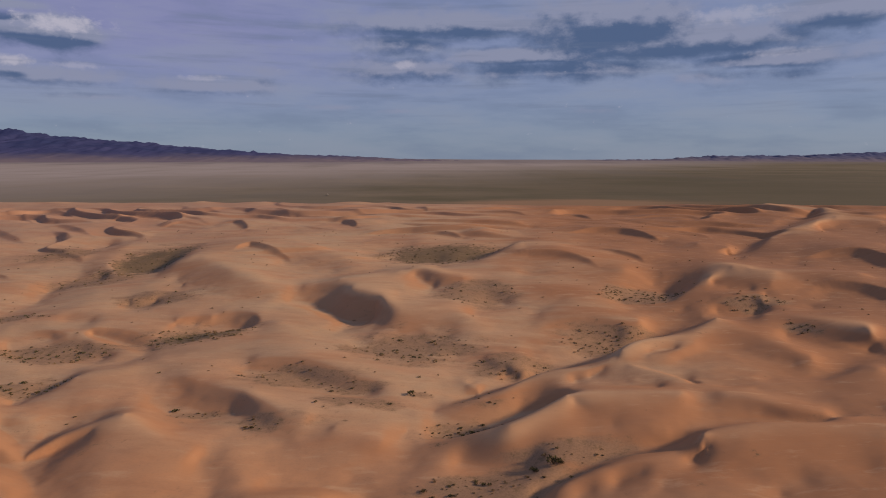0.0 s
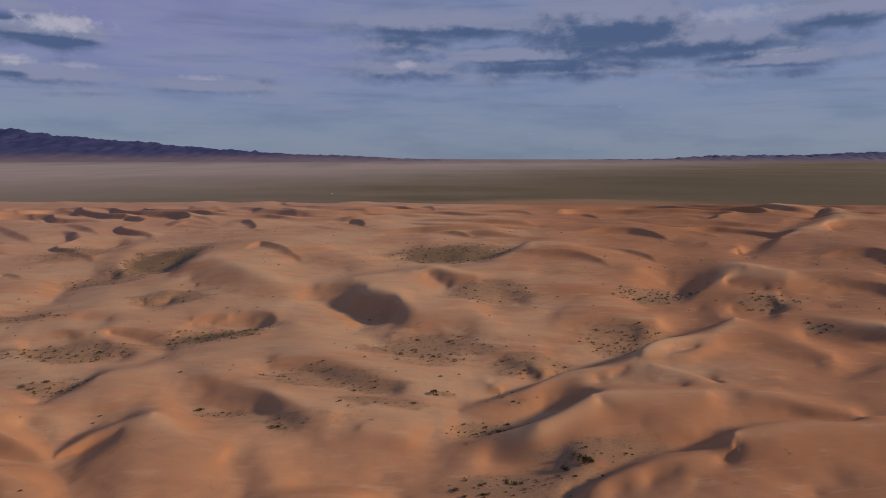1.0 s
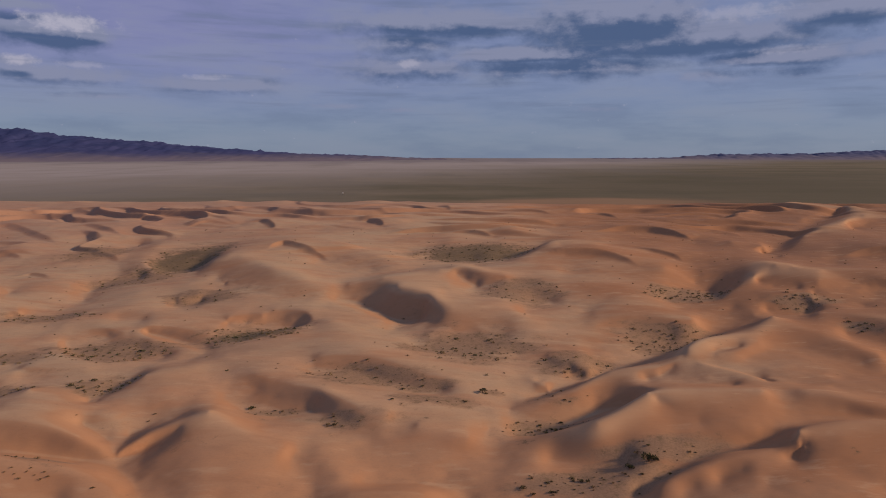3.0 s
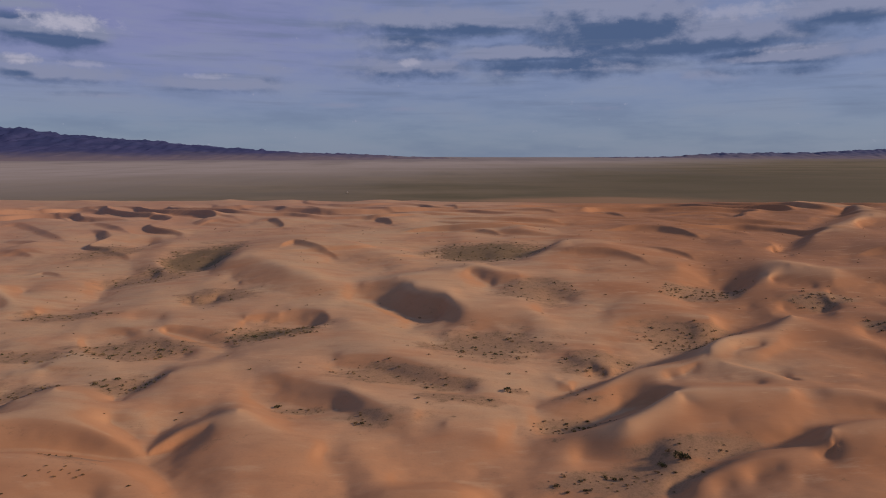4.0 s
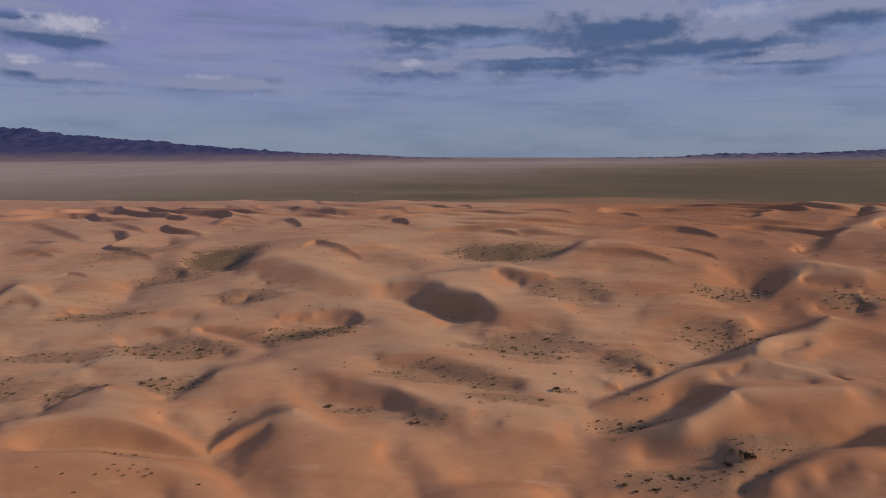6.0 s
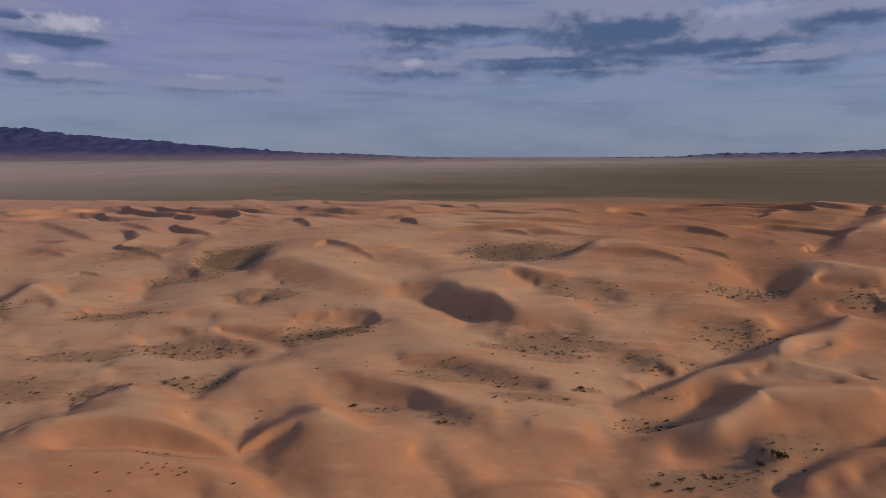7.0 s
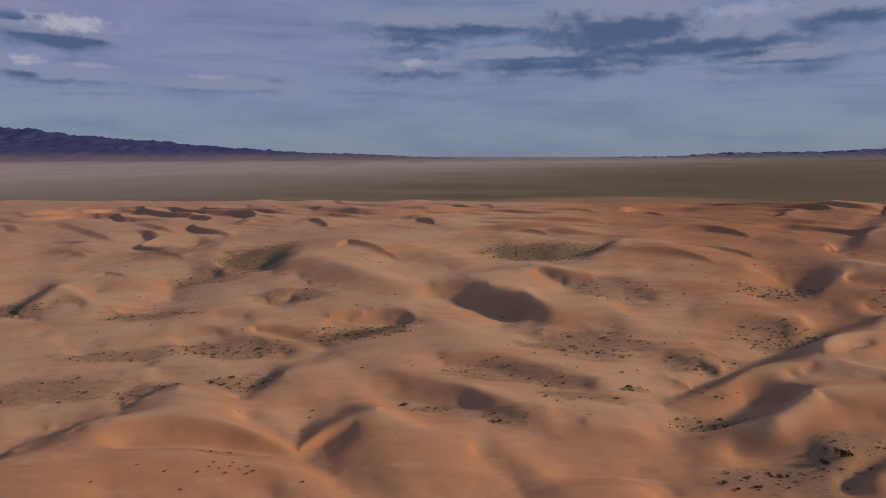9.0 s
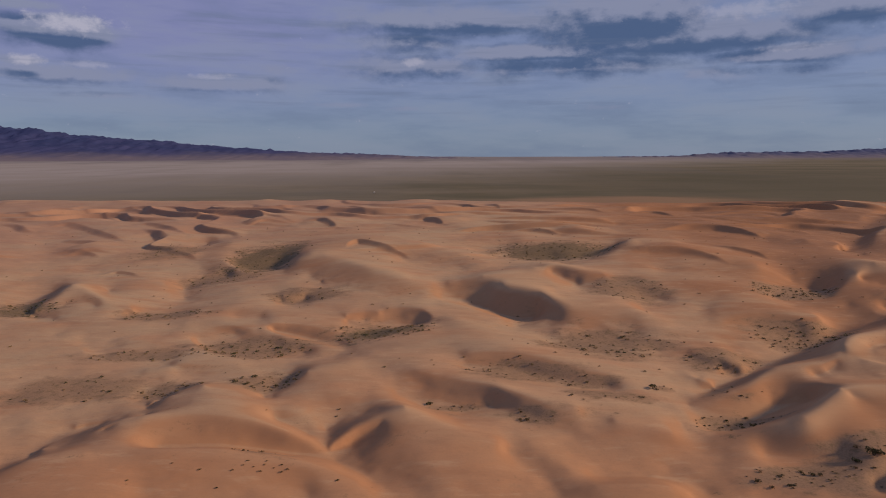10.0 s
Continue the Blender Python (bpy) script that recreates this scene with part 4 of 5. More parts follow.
trough(.6, [(-179.5, 318.7, -0.07), (-175.1, 328.9, 0.31)])
ridge(.8, [(-174.5, 335.1, 2.55), (-170.2, 356.2, 3.16), (-149.8, 352.9, 3.56)])
# north of the middle dune
ridge(.5, [(-92.9, 290.3, 5.28), (-84.7, 288.4, 5.28), (-74.2, 288, 5.08), (-57.5, 275.1, 4.84), (-42, 255.5, 4.38), (-29.6, 239.4, 3.84)])
trough(.6, [(-70.5, 260.6, 2.85), (-55.3, 247.4, 2.68), (-41.4, 233.9, 2.81)])
ridge(.1, [(30.2, 272.1, 8.57), (24.6, 262.2, 7.24), (19.2, 252.1, 6.6), (13.6, 244.2, 5.98), (8.2, 238.4, 5.36), (1.3, 235.5, 4.75), (-7.1, 237, 4.05)])
trough(.35, [(29.2, 285.4, 5.78), (21.8, 279.7, 3.99), (13.3, 267.4, 3.32), (4.9, 259.9, 3.04)])
trough(.8, [(-37.7, 282, 2.83), (-20.2, 274.9, 2.64), (-3.7, 266.9, 2.65), (-21.1, 256.1, 2.67)])
ridge(.2, [(30.2, 272.2, 8.56), (37.8, 269.3, 8.45), (49.2, 267, 8.04)])
ridge(.5, [(30.4, 267.1, 8.02), (36.7, 256.3, 7.39), (46.5, 244, 6.95), (55.6, 232.8, 6.32), (64, 218.4, 5.68)])
ridge(.8, [(23.6, 222.6, 4.48), (35.8, 216.7, 4.96), (48.9, 209.9, 4.85)])
# north-east
ridge(.05, [(93.7, 208.1, 9.46), (89.8, 205.1, 8.45), (83.4, 199.4, 7.43), (76.7, 193.5, 6.01), (70, 187.4, 4.6), (65.7, 184, 3.6), (62.5, 184.1, 2.9), (56.5, 185.5, 2.4), (51.6, 189.8, 2.3)])
ridge(.25, [(73, 218.3, 3.49), (79.1, 222.8, 4.3), (85.8, 224.2, 5.71), (90.9, 220.9, 7.5), (94.3, 215, 9.08), (93.7, 208.1, 9.46)])
trough(.4, [(69.2, 214.4, 2.44), (70.7, 209.4, 2.06), (72.8, 204.3, 1.97), (73.3, 198.8, 2.18)])
trough(.6, [(57.7, 199.6, 2.18), (64.5, 198.4, 1.88), (69.3, 197.2, 1.78)])
ridge(.5, [(93.8, 208.1, 9.45), (97.8, 203.8, 9.24), (103.8, 196.9, 8.82)])
ridge(.5, [(80.3, 198.2, 5.62), (88.2, 196.7, 7.02), (93.4, 191.2, 7.2), (96.4, 185.9, 7.2)])
trough(.6, [(83.7, 192, 5.6), (90.3, 186.1, 5.6)])
ridge(.5, [(73, 177.9, 4.3), (77.2, 178.4, 5.2), (82.9, 179.8, 5.9), (86.1, 178.4, 5.7), (87.2, 172.1, 5)])
trough(.4, [(72.8, 173.4, 2.9), (75.9, 170.6, 2.6), (80, 169.8, 2.5), (86.6, 171.6, 2.7)])
ridge(.4, [(65.8, 166.8, 3.2), (72.4, 165.2, 3), (78.1, 164.6, 3)])
trough(.8, [(46.8, 175.3, 2.4), (59.4, 174.9, 2.5), (67, 177.2, 2.8)])
ridge(.15, [(91.3, 183, 5.6), (92.1, 176.6, 5), (94, 172.6, 4.6), (99.6, 168.7, 4.4)])
ridge(.5, [(91.3, 205.5, 9.34), (106.3, 202.1, 8.63), (118.2, 197.4, 8.02), (132, 196.6, 7.82)])
ridge(.05, [(239.1, 394.6, 13.29), (219.8, 358.8, 12.89), (205.6, 342.2, 12.49), (185.8, 323.9, 11.85), (169.4, 309.9, 11.01), (157.4, 298.8, 9.77), (150.3, 292.2, 8.94)])
trough(.3, [(254, 428.3, 10.64), (227.9, 396.2, 9.24), (205.1, 371.2, 8.44), (186.1, 351.1, 7.84), (166.3, 327.9, 7.28), (156.2, 319.3, 7.1)])
ridge(.3, [(221.2, 439.6, 12.85), (230.2, 434.4, 12.85), (247.5, 424, 13.25), (239.4, 395.1, 13.25)])
ridge(.5, [(210, 425, 11.61), (205.2, 400.7, 10.61), (191.6, 367.9, 9.41), (173.6, 357.9, 8.41)])
ridge(.05, [(170.2, 307.5, 11), (157.8, 296, 9.56), (144, 281.1, 8.51), (133, 267.6, 7.06), (124.1, 256.6, 6.02), (115.7, 248.8, 5.6)])
trough(.3, [(158.7, 310.2, 7.32), (147.8, 299.6, 6.14), (135.2, 284.4, 4.98), (123.1, 269.3, 4.61), (118.3, 269.6, 4.81)])
ridge(.4, [(170.5, 307.9, 10.95), (174.1, 294.3, 10.31), (176.1, 276.7, 9.85), (180, 257.9, 9.4)])
ridge(.3, [(217.2, 354.7, 13.25), (227.3, 351.8, 12.25), (238.6, 341.8, 11.65)])
trough(.5, [(192.9, 330.6, 9.1), (210.9, 330.8, 9.1), (226.8, 324.5, 8.91)])
ridge(.6, [(123.7, 271, 6.82), (113.3, 269.6, 7.01), (112.2, 285, 7.46)])
ridge(.3, [(116.7, 250.9, 6.19), (122.3, 239.8, 6.35), (128.8, 228.2, 6.52)])
trough(.6, [(129.4, 327.3, 6.72), (133.7, 308.1, 6.16), (106.8, 286.7, 6.2)])
# the broad lie of the far sand
ridge(1, [(-312.9, 389.1, 2.8), (-203.3, 380.4, 3.8), (-98.1, 367.9, 5.2), (0.1, 357.3, 6.4), (93.3, 349.3, 7), (158.5, 343.1, 7.4)])
ridge(1, [(-359.3, 455.5, 5.6), (-231.1, 444.5, 6.6), (-109.2, 433.5, 7.6), (6.4, 422.7, 8.2), (115.8, 412.1, 8.8), (193.3, 406.1, 9)])
ridge(1, [(-274.2, 333.6, -0.4), (-224.1, 325.7, 0.1), (-177.2, 320.1, 0.9)])
ridge(1, [(-18.8, 302.1, 5.4), (8.3, 301.3, 5.8), (33.3, 303.9, 6.6)])
ridge(1, [(-247.3, 295, -2), (-201.9, 286.4, -1.4), (-165.7, 281.6, -0.6)])
ridge(1, [(97.6, 272.5, 5.6), (84.2, 288, 6), (63, 302.9, 6.2)])
ridge(1, [(146, 267, 7.4), (143.5, 225.4, 7), (156.6, 224.3, 7.2)])
ridge(1, [(104.1, 179, 4.8), (115.3, 176.3, 5.4), (119.9, 171.8, 5.6)])
# the far brink
ridge(.1, [(-414.8, 509, 10.2), (-399.2, 513, 10.4), (-351.3, 510.2, 10.6), (-321.7, 506.6, 10.4), (-306.6, 508.4, 11.2), (-288.4, 503.8, 10.6), (-256.4, 503.3, 10.2), (-228, 499.8, 10), (-211.3, 503.6, 10.2), (-203.6, 514.6, 11.3), (-197.4, 518.7, 12.2), (-189.3, 513.1, 11.4), (-175.2, 503.8, 10.2), (-162.6, 507.6, 10.4), (-145.5, 512.9, 11.2), (-132.1, 502.6, 10.3), (-102.4, 499.2, 10.1), (-80, 499.2, 11), (-66.5, 497.3, 11.8), (-52.9, 489.3, 10.8), (-31.1, 482.5, 10.2), (-5.3, 479.6, 10.2), (32.8, 476.7, 10), (74, 471, 9.8)])
ridge(.1, [(74, 471, 9.8), (106.8, 468.4, 9.8), (143.5, 466, 10.2), (173.4, 468.1, 10.9), (195, 469.7, 11), (217.7, 465.5, 10.9), (242.5, 458.5, 10.8), (265.2, 455.9, 10.6), (287.9, 448, 10.6)])
ridge(.1, [(269, 446.7, 10.8), (286.6, 436.7, 10.4), (309.5, 425.1, 10.2)])
# dunes on the far sand
dune([(62.7, 330.5, 0.4), (79.8, 337.1, 2.6), (92.8, 331.6, 2.9), (98.2, 319.3, 2.7), (100.6, 305.2, 1.6), (101.7, 298.4, 0.2)], 0.5, 49, .1)
dune([(-17.2, 332.7, 0.4), (-5.2, 333.6, 1.8), (3.1, 327.5, 2), (8, 319.3, 0.6)], 0.5, 49, .1)
dune([(-70.3, 389.9, 0.4), (-61.7, 392.1, 2.3), (-53.9, 377.5, 2.5), (-50.9, 364.5, 0.6)], 0.5, 53, .1)
dune([(-35.2, 388.1, 0.4), (-7.7, 384, 1.9), (18.9, 377, 2.1), (37.8, 370.1, 2.2), (46.6, 364.9, 0.7)], 0.5, 53, .1)
dune([(-39.5, 461.6, 0.4), (-20.5, 473.9, 2.4), (-14.1, 456.6, 2.5), (-10.7, 443.5, 0.5)], 0.5, 57, .1)
dune([(-223.5, 406.1, 0.4), (-206.9, 424.3, 2.2), (-185.9, 419, 2.4), (-158.4, 402.6, 2.1), (-147.4, 389.4, 0.4)], 0.5, 54, .1)
dune([(-171.9, 374.2, 0.3), (-161.1, 388.3, 1.6), (-140.9, 378.4, 0.3)], 0.5, 52, .1)
dune([(-317, 474.9, 0.4), (-285.7, 464.4, 2.2), (-263, 444.3, 1.8), (-249.1, 428.8, 0.3)], 0.5, 58, .1)
dune([(-198.5, 460.4, 0.4), (-184.4, 474.9, 2.3), (-167.5, 460.6, 2.3), (-156.7, 445, 0.4)], 0.5, 57, .1)
dune([(-392.9, 503.8, 0.8), (-357.1, 504.8, 2), (-317.8, 491.6, 1.8), (-297.8, 472.8, 0.3)], 0.5, 60, .1)
dune([(-303.4, 485.6, 0.4), (-285.3, 484.3, 1.8), (-265.5, 467.8, 1.4), (-254.5, 451.8, 0.3)], 0.5, 59, .1)
dune([(-137.4, 384.9, 0.4), (-127.8, 388.5, 2.2), (-117.7, 373.9, 2.2), (-112.3, 359.3, 0.5)], 0.5, 53, .1)
dune([(-240, 378, 0.3), (-230.5, 383, 1.9), (-209.9, 365.1, 1.9), (-192.8, 345.3, 0.4)], 0.5, 52, .35)
dune([(-291.9, 378.7, 0.3), (-278.4, 384.6, 1.5), (-236.3, 347.4, 1.2), (-215.5, 323.6, 0.2)], 0.5, 52, .6)
dune([(22.9, 251.5, 0.4), (35.5, 252, 1.9), (45.5, 247.4, 2.2), (51.9, 237.2, 1.5), (54.4, 226.8, 0.2)], 0.5, 45, .35)
dune([(-352.7, 434.8, 0.4), (-338.5, 428.5, 1.2), (-325.3, 420.6, 1.2), (-306.2, 405.8, 0.2)], 0.5, 56, .2)
dune([(-239.9, 302.4, 0.2), (-230.1, 302.2, 1.2), (-218.8, 296.3, 1.2), (-209.9, 287.6, 0.2)], 0.5, 48, .3)
dune([(-189.9, 293.8, 0.2), (-181.3, 297.1, 1.3), (-169.2, 289.6, 1.3), (-161.7, 279.7, 0.2)], 0.5, 47, .3)
dune([(63.5, 269.8, 0.3), (70.6, 260.3, 1.5), (75.5, 249.8, 1.5), (75.3, 238.3, 0.2)], 0.5, 46, .3)
dune([(-94.4, 274.7, 0.3), (-94, 285.2, 1.5), (-89.7, 290.4, 1.8), (-77.7, 277, 1.9), (-68.8, 265.6, 1.2), (-63.5, 256.9, 0.2)], 0.5, 46, .2)
dune([(136.5, 242.1, 0.4), (150.2, 246.7, 2.4), (160.6, 242.3, 3), (160, 226, 2.8), (154.9, 208, 1.2)], 0.5, 44, .2)
dune([(107.6, 188.1, 0.3), (116.2, 188.4, 2), (122, 184.2, 2.4), (124, 177.4, 2), (123.1, 169.3, 1)], 0.5, 41, .3)
dune([(-114.3, 440.4, 0.4), (-79, 443.1, 1.7), (-52.4, 424.5, 1.7), (-40.7, 404.4, 0.3)], 0.5, 56, .2)
dune([(-150.9, 477.5, 0.4), (-130.3, 460.9, 1.7), (-111.1, 438, 1.5), (-101.3, 420.5, 0.3)], 0.5, 58, .2)
dune([(66.2, 404.9, 0.4), (83.6, 408.8, 1.7), (89.2, 395.1, 1.5), (88.9, 379.5, 0.3)], 0.5, 54, .2)
dune([(104, 399.2, 0.4), (135.3, 406.1, 1.7), (154.3, 400.2, 1.7), (158.3, 383, 0.3)], 0.5, 53, .2)
dune([(160.3, 429.5, 0.4), (189, 425.9, 1.7), (201, 413.6, 1.7), (202.4, 395.8, 0.3)], 0.5, 55, .2)
dune([(-10.1, 433.7, 0.4), (23.2, 436.3, 1.5), (46.4, 424.7, 1.5), (55.6, 406, 0.3)], 0.5, 56, .2)
dune([(-238.7, 462.3, 0.4), (-223.2, 465.2, 1.5), (-200.9, 449.7, 1.4), (-187.1, 433.3, 0.3)], 0.5, 57, .2)
dune([(-106, 464, 0.4), (-85.6, 467.3, 1.6), (-55.8, 456.4, 1.7), (-39.2, 438.3, 0.3)], 0.5, 57, .2)
dune([(-190.1, 249.5, 0.2), (-185.9, 256.2, 0.9), (-177.4, 251.3, 1), (-169.6, 243.2, 0.2)], 0.5, 44, .2)
# end of the lines
FAN, RELIEF = solve_fan()

# lesser dunes all round the open ground
def crescent(x, y, tall, span, turn, steep, wind, soft):
    pts = []
    for s in np.linspace(-1, 1, 5):
        a, b = span * s * 0.5, -0.13 * span * s * s
        pts.append((x + b * math.cos(turn) - a * math.sin(turn), y - b * math.sin(turn) * -1 - a * math.cos(turn) * 1, tall * (1 - s * s) + 0.1))
    dune(pts, steep, wind, soft)


dice = random.Random(7)
for row in range(4):      # low dunes between the far ridges
    for col in range(11):
        x0 = -420 + (col + dice.random()) * 840 / 11
        crescent(x0, 368 + row * 23 + dice.uniform(-9, 9), dice.uniform(0.5, 1.2), dice.uniform(40, 95), dice.uniform(-1.35, -0.7),
                 dice.uniform(0.4, 0.55), dice.uniform(20, 34), dice.uniform(0.0, 0.3))
for n in range(46):      # east and west of the view
    x0, y0 = dice.uniform(150, 330) * dice.choice((-1, 1)), dice.uniform(60, 400)
    if abs(x0 + 25) > 0.72 * y0 + 95:
        crescent(x0, y0, dice.uniform(2.0, 4.5), dice.uniform(40, 90), dice.uniform(-0.6, 0.3), 0.5, 38, 0.2)
for n in range(60):      # south of the way
    crescent(dice.uniform(-260, 220), dice.uniform(-320, 20), dice.uniform(2.0, 5.0), dice.uniform(40, 90), dice.uniform(-0.6, 0.3), 0.5, 38, 0.2)


def mesh_of(name, verts, faces, smooth=True):
    data = bpy.data.meshes.new(name)
    data.vertices.add(len(verts))
    data.vertices.foreach_set("co", np.ascontiguousarray(verts, np.float32).ravel())
    size = faces.shape[1]
    data.loops.add(faces.size)
    data.loops.foreach_set("vertex_index", np.ascontiguousarray(faces, np.int32).ravel())
    data.polygons.add(len(faces))
    data.polygons.foreach_set("loop_start", np.arange(0, faces.size, size, dtype=np.int32))
    data.update(calc_edges=True)
    data.polygons.foreach_set("use_smooth", np.full(len(faces), smooth))
    return data


def grid_faces(rows, cols):
    i = np.arange(rows * cols).reshape(rows, cols)
    return np.stack([i[:-1, :-1], i[:-1, 1:], i[1:, 1:], i[1:, :-1]], -1).reshape(-1, 4)


def build_ground():
    ys = [-1400.0]
    while ys[-1] < 4900:
        y = ys[-1]
        if y < -300:
            ys.append(y + 25)
        elif y < 66:
            ys.append(y + (1.2 if y > 40 else 4.0))
        elif y < 600:
            ys.append(y + 0.0030 * y)
        else:
            ys.append(y + 0.018 * y)
    ys = np.array(ys)
    s = np.concatenate([np.linspace(-2, -1, 46)[:-1], np.linspace(-1, 1, 1000), np.linspace(1, 2, 46)[1:]])
    cols = len(s)
    half = fan_half(ys)[:, None]
    outer = np.where(ys < 0, 160 - ys * 0.75, 160 + 0.86 * ys)[:, None]
    x = FAN_X + np.where(np.abs(s) <= 1, s * half, np.sign(s) * (half + (np.abs(s) - 1) * (outer - half)))
    y = np.repeat(ys[:, None], cols, 1)
    shape = x.shape
    x, y = x.ravel(), y.ravel()
    z = ground_level(x, y)
    verts = np.stack([x, y, z], 1)
    faces = grid_faces(*shape)
    mid = verts[faces].mean(1)
    sandy = mid[:, 1] < sand_edge(mid[:, 0])
    # bare hollows: low ground round the patches of scrub
    relief = fan_read(RELIEF, x, y)
    low = np.exp(-(np.clip(relief, 0, None) / 0.5) ** 2)
    crest = np.clip(relief / 2.2, 0, 1)
    green = np.zeros(x.shape)
    for px, py, rx, ry, _ in PATCHES:
        green = np.maximum(green, np.exp(-(((x - px) / (rx * 1.2)) ** 2 + ((y - py) / (ry * 1.2)) ** 2)))
    hollow = np.clip(1.15 * green * (0.3 + 0.7 * low), 0, 1)
    grass = np.zeros(x.shape)
    for px, py, rx, ry, count in PATCHES:
        if count >= 80:
            grass = np.maximum(grass, np.exp(-(((x - px) / rx) ** 2 + ((y - py) / ry) ** 2) ** 1.5))
    grass *= 0.25 + 0.75 * low
    for name, part_faces, skin, label, cat in (
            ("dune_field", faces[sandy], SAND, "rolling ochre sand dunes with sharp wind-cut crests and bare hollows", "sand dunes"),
            ("plain", faces[~sandy], STEPPE, "flat olive-brown gravel steppe paling to painted haze below far hills", "plain")):
        used, back = np.unique(part_faces, return_inverse=True)
        data = mesh_of(name, verts[used], back.reshape(part_faces.shape))
        for key, values in (("hollow", hollow), ("crest", crest), ("grass", grass)):
            mark = data.attributes.new(key, "FLOAT", "POINT")
            mark.data.foreach_set("value", values[used].astype(np.float32))
        data.materials.append(skin)
        tagged(new(name, data), label, cat, kind="structure")


build_ground()


def mountain_range(name, x0, x1, y0, y1, crown, label, seed, skin):
    """A range whose skyline follows crown(x), with gullied flanks."""
    cols, rows = 420, 46
    x = np.repeat(np.linspace(x0, x1, cols)[None, :], rows, 0).ravel()
    v = np.repeat(np.linspace(0, 1, rows)[:, None], cols, 1).ravel()
    y = y0 + (y1 - y0) * v
    rise = np.clip(v / 0.62, 0, 1) ** 1.25 * np.clip((1 - v) / 0.3, 0, 1)
    tall = crown(x)
    rugged = fractal(x / 240, y / 240, seed, 5, 0.55)
    z = plain_level(x, y) - 14 + tall * rise * (0.93 + 0.06 * rugged) + (4 + 0.04 * tall) * rise * fractal(x / 38, y / 70, seed + 9, 3, 0.6) * np.clip(tall / 15, 0, 1)
    data = mesh_of(name, np.stack([x, y, z], 1), grid_faces(rows, cols))
    data.materials.append(skin)
    return tagged(new(name, data), label, "mountains", kind="structure")


def knots(pairs):
    a, b = zip(*pairs)
    return lambda x: np.interp(x, a, b)


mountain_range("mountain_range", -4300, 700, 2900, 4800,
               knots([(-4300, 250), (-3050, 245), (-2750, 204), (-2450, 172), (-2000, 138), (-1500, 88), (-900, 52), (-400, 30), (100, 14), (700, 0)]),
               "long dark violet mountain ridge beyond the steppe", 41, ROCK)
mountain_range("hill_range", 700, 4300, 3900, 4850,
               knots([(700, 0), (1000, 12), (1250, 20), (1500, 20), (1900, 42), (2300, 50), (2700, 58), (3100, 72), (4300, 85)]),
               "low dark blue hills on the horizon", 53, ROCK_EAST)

# ---- scrub ----
def leaf_clump(name, seed, width, height, blades, skin):
    """A low, ragged bush of many small leaf blades round a few boughs."""
    r = random.Random(seed)
    verts, faces = [], []
    lobes = [(r.uniform(-0.3, 0.3) * width, r.uniform(-0.3, 0.3) * width, r.uniform(0.25, 0.6) * height, r.uniform(0.22, 0.36) * width) for _ in range(r.randint(4, 6))]
    for n in range(blades):
        lx, ly, lz, lr = r.choice(lobes)
        a, b = r.uniform(0, 6.283), math.acos(r.uniform(-0.35, 1))
        q = lr * r.uniform(0.55, 1.05)
        c = Vector((lx + q * math.sin(b) * math.cos(a), ly + q * math.sin(b) * math.sin(a), max(0.02, lz + q * math.cos(b) * height / width)))
        out = Vector((math.cos(a), math.sin(a), r.uniform(0.1, 1.3))).normalized()
        wide = out.cross(Vector((r.uniform(-1, 1), r.uniform(-1, 1), 0.4))).normalized() * width * r.uniform(0.03, 0.06)
        long_ = out * width * r.uniform(0.06, 0.12)
        k = len(verts)
        verts += [c - wide, c + wide, c + long_ + wide * 0.4, c + long_ - wide * 0.4]
        faces.append((k, k + 1, k + 2, k + 3))
    data = bpy.data.meshes.new(name)
    data.from_pydata([tuple(v) for v in verts], [], faces)
    data.materials.append(skin)
    return data


def twig_bundle(name, seed, width, height, count):
    """Thin three-sided boughs that fan out from the root."""
    r = random.Random(seed)
    verts, faces = [], []
    for n in range(count):
        a, reach = r.uniform(0, 6.283), r.uniform(0.2, 0.45) * width
        top = Vector((math.cos(a) * reach, math.sin(a) * reach, r.uniform(0.45, 0.95) * height))
        elbow = top * 0.5 + Vector((0, 0, 0.1 * height))
        k = len(verts)
        for c, w in ((Vector((0, 0, -0.12)), 0.045), (elbow, 0.03), (top, 0.008)):
            for s in range(3):
                verts.append(tuple(c + Vector((math.cos(s * 2.094), math.sin(s * 2.094), 0)) * w * width))
        for ring in (0, 3):
            for s in range(3):
                t = (s + 1) % 3
                faces.append((k + ring + s, k + ring + t, k + ring + 3 + t, k + ring + 3 + s))
        faces.append((k + 6, k + 7, k + 8))
    data = bpy.data.meshes.new(name)
    data.from_pydata(verts, [], faces)
    data.materials.append(TWIG)
    return data


def shrub_kind(seed, width, height, blades, skin):
    return leaf_clump("foliage", seed, width, height, blades, skin), twig_bundle("stem", seed + 50, width, height, 5)


GREEN_KINDS = [shrub_kind(100 + i, 1.0, 0.44 + 0.05 * (i % 3), 170, LEAF) for i in range(5)]
DRY_KINDS = [shrub_kind(140 + i, 1.0, 0.38 + 0.05 * (i % 3), 110, STRAW) for i in range(3)]


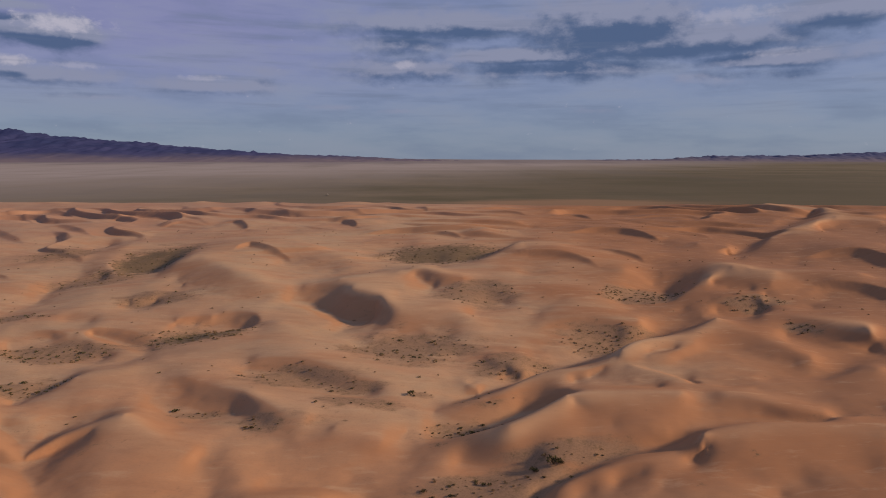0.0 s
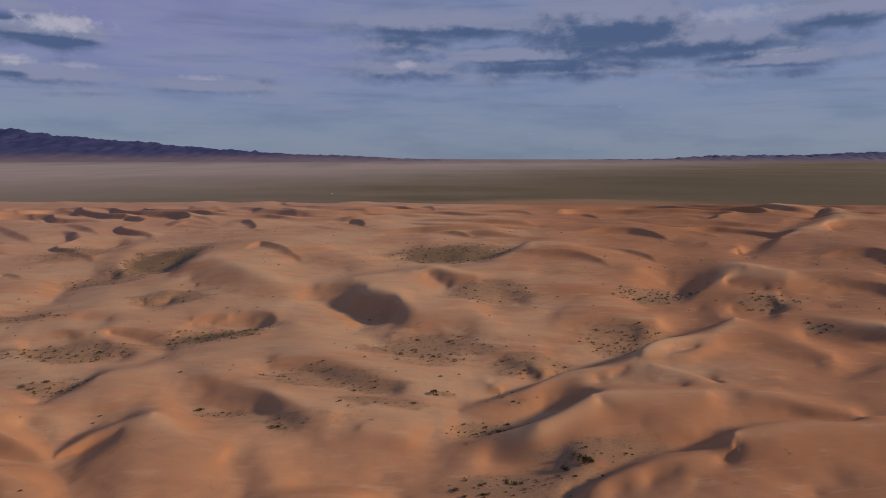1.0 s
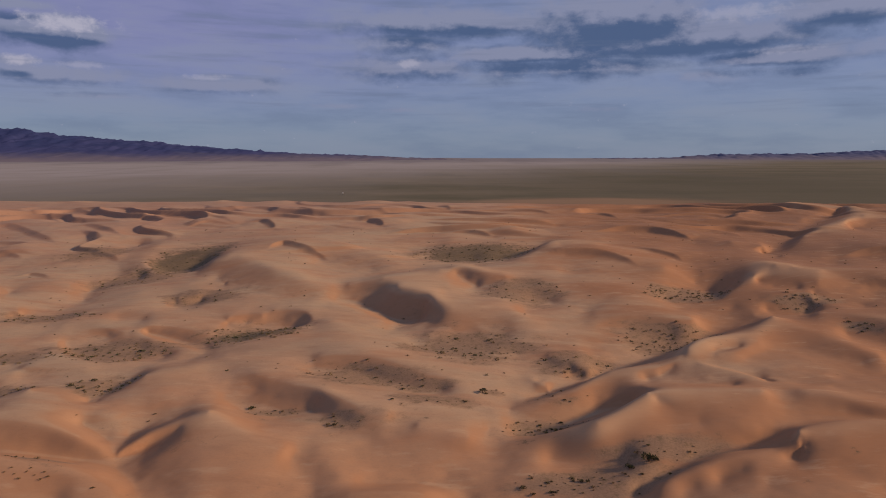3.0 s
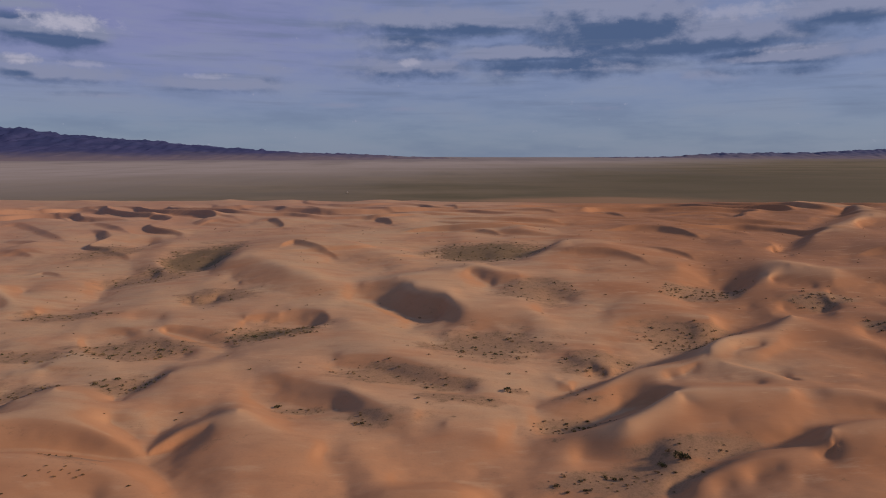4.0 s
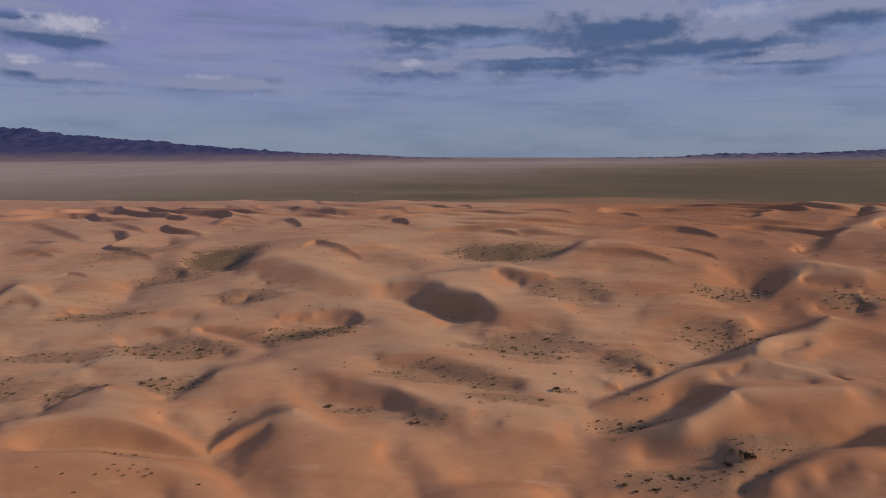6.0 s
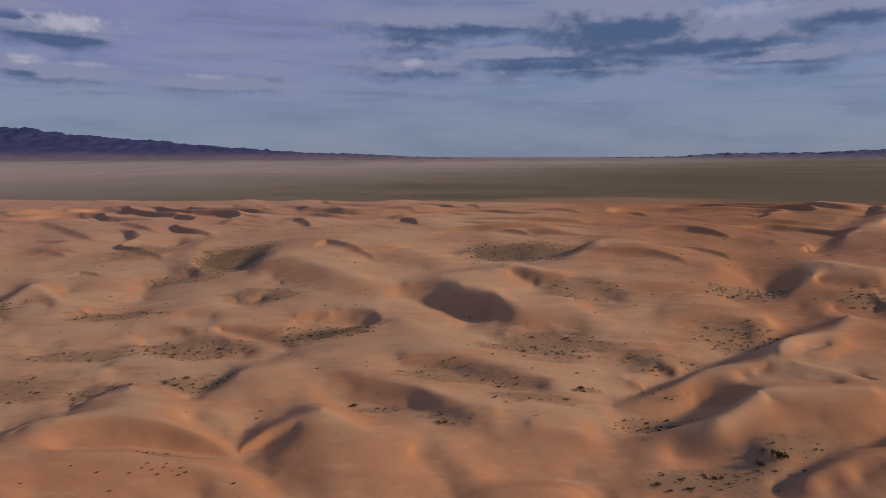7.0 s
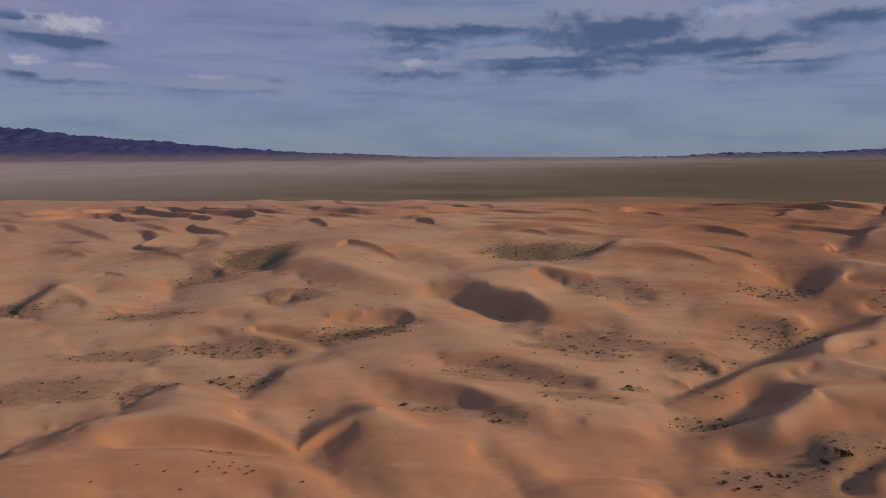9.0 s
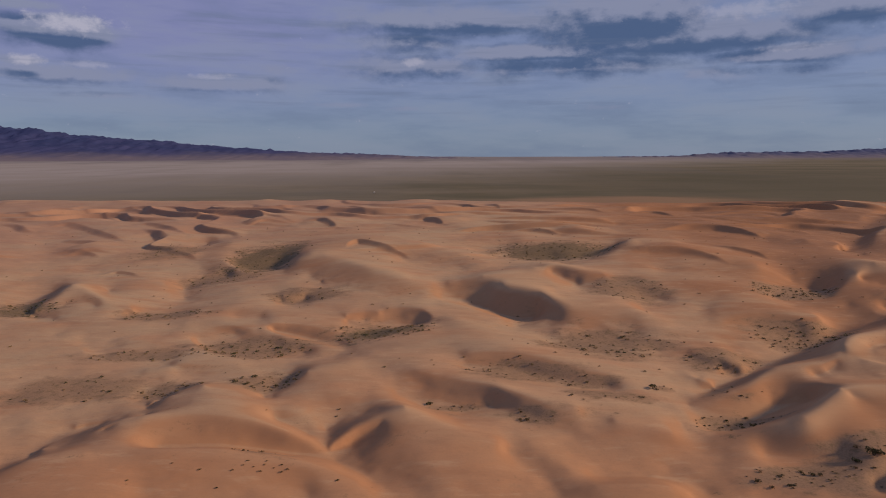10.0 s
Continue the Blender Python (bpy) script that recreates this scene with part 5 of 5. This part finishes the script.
def sow():
    """Places of all plants: x, y, width, whether green."""
    r = random.Random(23)
    # four larger bushes
    spots = [(9.3, 83.4, 1.3, True), (12.2, 84.1, 2.1, True), (-9.2, 115.4, 1.6, True), (-52.0, 111.7, 1.4, True)]
    # single plants on the near dunes
    spots += [(-88, 83.2, 0.35, True), (-83.5, 81.8, 0.52, True), (-78.9, 81.7, 0.45, True), (-79.8, 78.1, 0.38, True), (-63.7, 79.7, 0.55, True), (-77.3, 83.8, 0.47, False), (-76.1, 82.5, 0.4, False), (-74.9, 81.6, 0.57, False), (-74.7, 83, 0.5, False), (-74.6, 83.8, 0.42, False), (-73.2, 82.4, 0.35, False), (-71.9, 81.6, 0.52, False), (-72.2, 83, 0.45, False), (-77.7, 82.8, 0.38, False), (-71.2, 82.1, 0.55, False), (-92.5, 79.3, 0.47, False), (-81, 105.9, 0.4, True), (-68.4, 108.3, 0.57, True), (-68.5, 106, 0.5, True), (19.5, 86.2, 0.42, True), (5, 81.8, 0.35, True)]
    for px, py, rx, ry, count in PATCHES:
        for n in range(int(count * (0.75 if py < 140 else 1.7))):
            a, q = r.uniform(0, 6.283), math.sqrt(r.random()) * 1.15
            size = 0.24 + 0.75 * r.random() ** 2.8
            spots.append((px + rx * q * math.cos(a), py + ry * q * math.sin(a), size, r.random() < 0.62))
    for n in range(320):
        y = 125 + 250 * r.random() ** 1.2
        spots.append((-25 + r.uniform(-1, 1) * (0.7 * y + 30), y, r.uniform(0.3, 0.75), r.random() < 0.5))
    return spots


def plant_scrub():
    spots = np.array(sow())
    z = ground_level(spots[:, 0], spots[:, 1])
    keep = (fan_read(RELIEF, spots[:, 0], spots[:, 1]) < 0.7) | (np.arange(len(spots)) < 25)
    near = np.argsort(spots[:, 1] + np.where(keep, 0, 1e6))[:280]
    chosen = set(near.tolist())
    r = random.Random(5)
    joined = {True: ([], []), False: ([], [])}
    for i, (x, y, size, green) in enumerate(spots):
        if not keep[i]:
            continue
        kinds = GREEN_KINDS if green else DRY_KINDS
        foliage, stem = kinds[i % len(kinds)]
        if i in chosen:
            name, label = ("shrub", "low dark olive-green desert shrub on sand") if green else ("grass_tuft", "small straw-brown dry grass tuft on sand")
            root = new(name)
            root.matrix_world = pose(x, y, z[i] - 0.03, 0, 0, r.uniform(0, 360)) @ Matrix.Diagonal((size, size, size * r.uniform(0.8, 1.15), 1))
            root.empty_display_size = 0.3
            tagged(root, label, "shrub" if green else "grass", "scrub in the dune hollows")
            for part_name, data in (("foliage", foliage), ("stem", stem)):
                new(part_name, data).parent = root
        else:
            verts, faces = joined[bool(green)]
            a, wide = r.uniform(0, 6.283), size * 1.05
            for n in range(26):
                b, q = r.uniform(0, 6.283), wide * 0.5 * math.sqrt(r.random())
                c = Vector((x + q * math.cos(b), y + q * math.sin(b), z[i] + size * 0.5 * r.uniform(0.05, 1) * (1.15 - q / wide * 1.6)))
                t = Vector((r.uniform(-1, 1), r.uniform(-1, 1), r.uniform(-0.3, 0.9))).normalized()
                s = t.cross(Vector((r.uniform(-1, 1), r.uniform(-1, 1), 0.5))).normalized() * size * 0.12
                k = len(verts)
                verts += [tuple(c - s), tuple(c + s), tuple(c + t * size * 0.26)]
                faces.append((k, k + 1, k + 2))
    for green, (verts, faces) in joined.items():
        name = "far_shrubs" if green else "far_grass_tufts"
        data = bpy.data.meshes.new(name)
        data.from_pydata(verts, [], faces)
        data.materials.append(LEAF if green else STRAW)
        tagged(new(name, data), "scattered dark olive shrubs in far dune hollows" if green else "scattered straw-brown dry grass in far dune hollows",
               "shrubs" if green else "grass", kind="stuff")


plant_scrub()


# ---- a far-off vehicle on the steppe ----
def part(name, bm, skin, parent, label=""):
    data = bpy.data.meshes.new(name)
    bm.to_mesh(data)
    bm.free()
    data.materials.append(skin)
    ob = new(name, data)
    ob.parent = parent
    return tagged(ob, label)


def box_bm(x0, x1, y0, y1, z0, z1, bevel=0.0, shrink_top=0.0):
    bm = bmesh.new()
    bmesh.ops.create_cube(bm, size=1.0)
    for v in bm.verts:
        k = 1 - shrink_top if v.co.z > 0 else 1
        v.co = Vector(((x0 + x1) / 2 + v.co.x * (x1 - x0) * k, (y0 + y1) / 2 + v.co.y * (y1 - y0) * k, (z0 + z1) / 2 + v.co.z * (z1 - z0)))
    if bevel:
        bmesh.ops.bevel(bm, geom=bm.edges[:], offset=bevel, segments=2, affect="EDGES")
    return bm


def paint(name, colour, roughness):
    m, skin, (put, calc, mix, step, link) = material(name)
    dirt = spread(put, link, 1.5, 5.0, 0.6)
    link(mix(calc("MULTIPLY", step(dirt, 0.4, 0.7), 0.35), colour, (0.42, 0.33, 0.25)), skin.inputs["Base Color"])
    skin.inputs["Roughness"].default_value = roughness
    return m


def build_van(x, y, turn):
    white, dark, rubber = paint("dusty white paint", (0.55, 0.53, 0.50), 0.5), paint("dark window glass", (0.03, 0.035, 0.04), 0.12), paint("tyre rubber", (0.03, 0.03, 0.03), 0.9)
    van = new("van")
    van.matrix_world = pose(x, y, float(plain_level(np.array([x]), np.array([y]))[0]) - 0.02, 0, 0, turn)
    tagged(van, "small dust-covered white van parked far out on the steppe", "van")
    part("body", box_bm(-0.95, 0.95, -2.2, 2.2, 0.35, 1.15, 0.12), white, van)
    part("cabin", box_bm(-0.9, 0.9, -2.1, 1.5, 1.1, 2.05, 0.15, 0.12), white, van)
    part("windscreen", box_bm(-0.72, 0.72, 1.36, 1.50, 1.25, 1.85, 0.02, 0.1), dark, van, "dark glass windscreen")
    for side in (-1, 1):
        part("side_window", box_bm(side * 0.87 - 0.03, side * 0.87 + 0.03, -1.7, 1.1, 1.3, 1.8, 0.01), dark, van, "dark glass side window")
        for end in (-1.35, 1.35):
            bm = bmesh.new()
            bmesh.ops.create_cone(bm, cap_ends=True, segments=16, radius1=0.36, radius2=0.36, depth=0.24,
                                  matrix=Matrix.Translation((side * 0.86, end, 0.36)) @ Matrix.Rotation(radians(90), 4, "Y"))
            part("wheel", bm, rubber, van, "black rubber wheel")


build_van(-137.5, 760.0, 8.0)
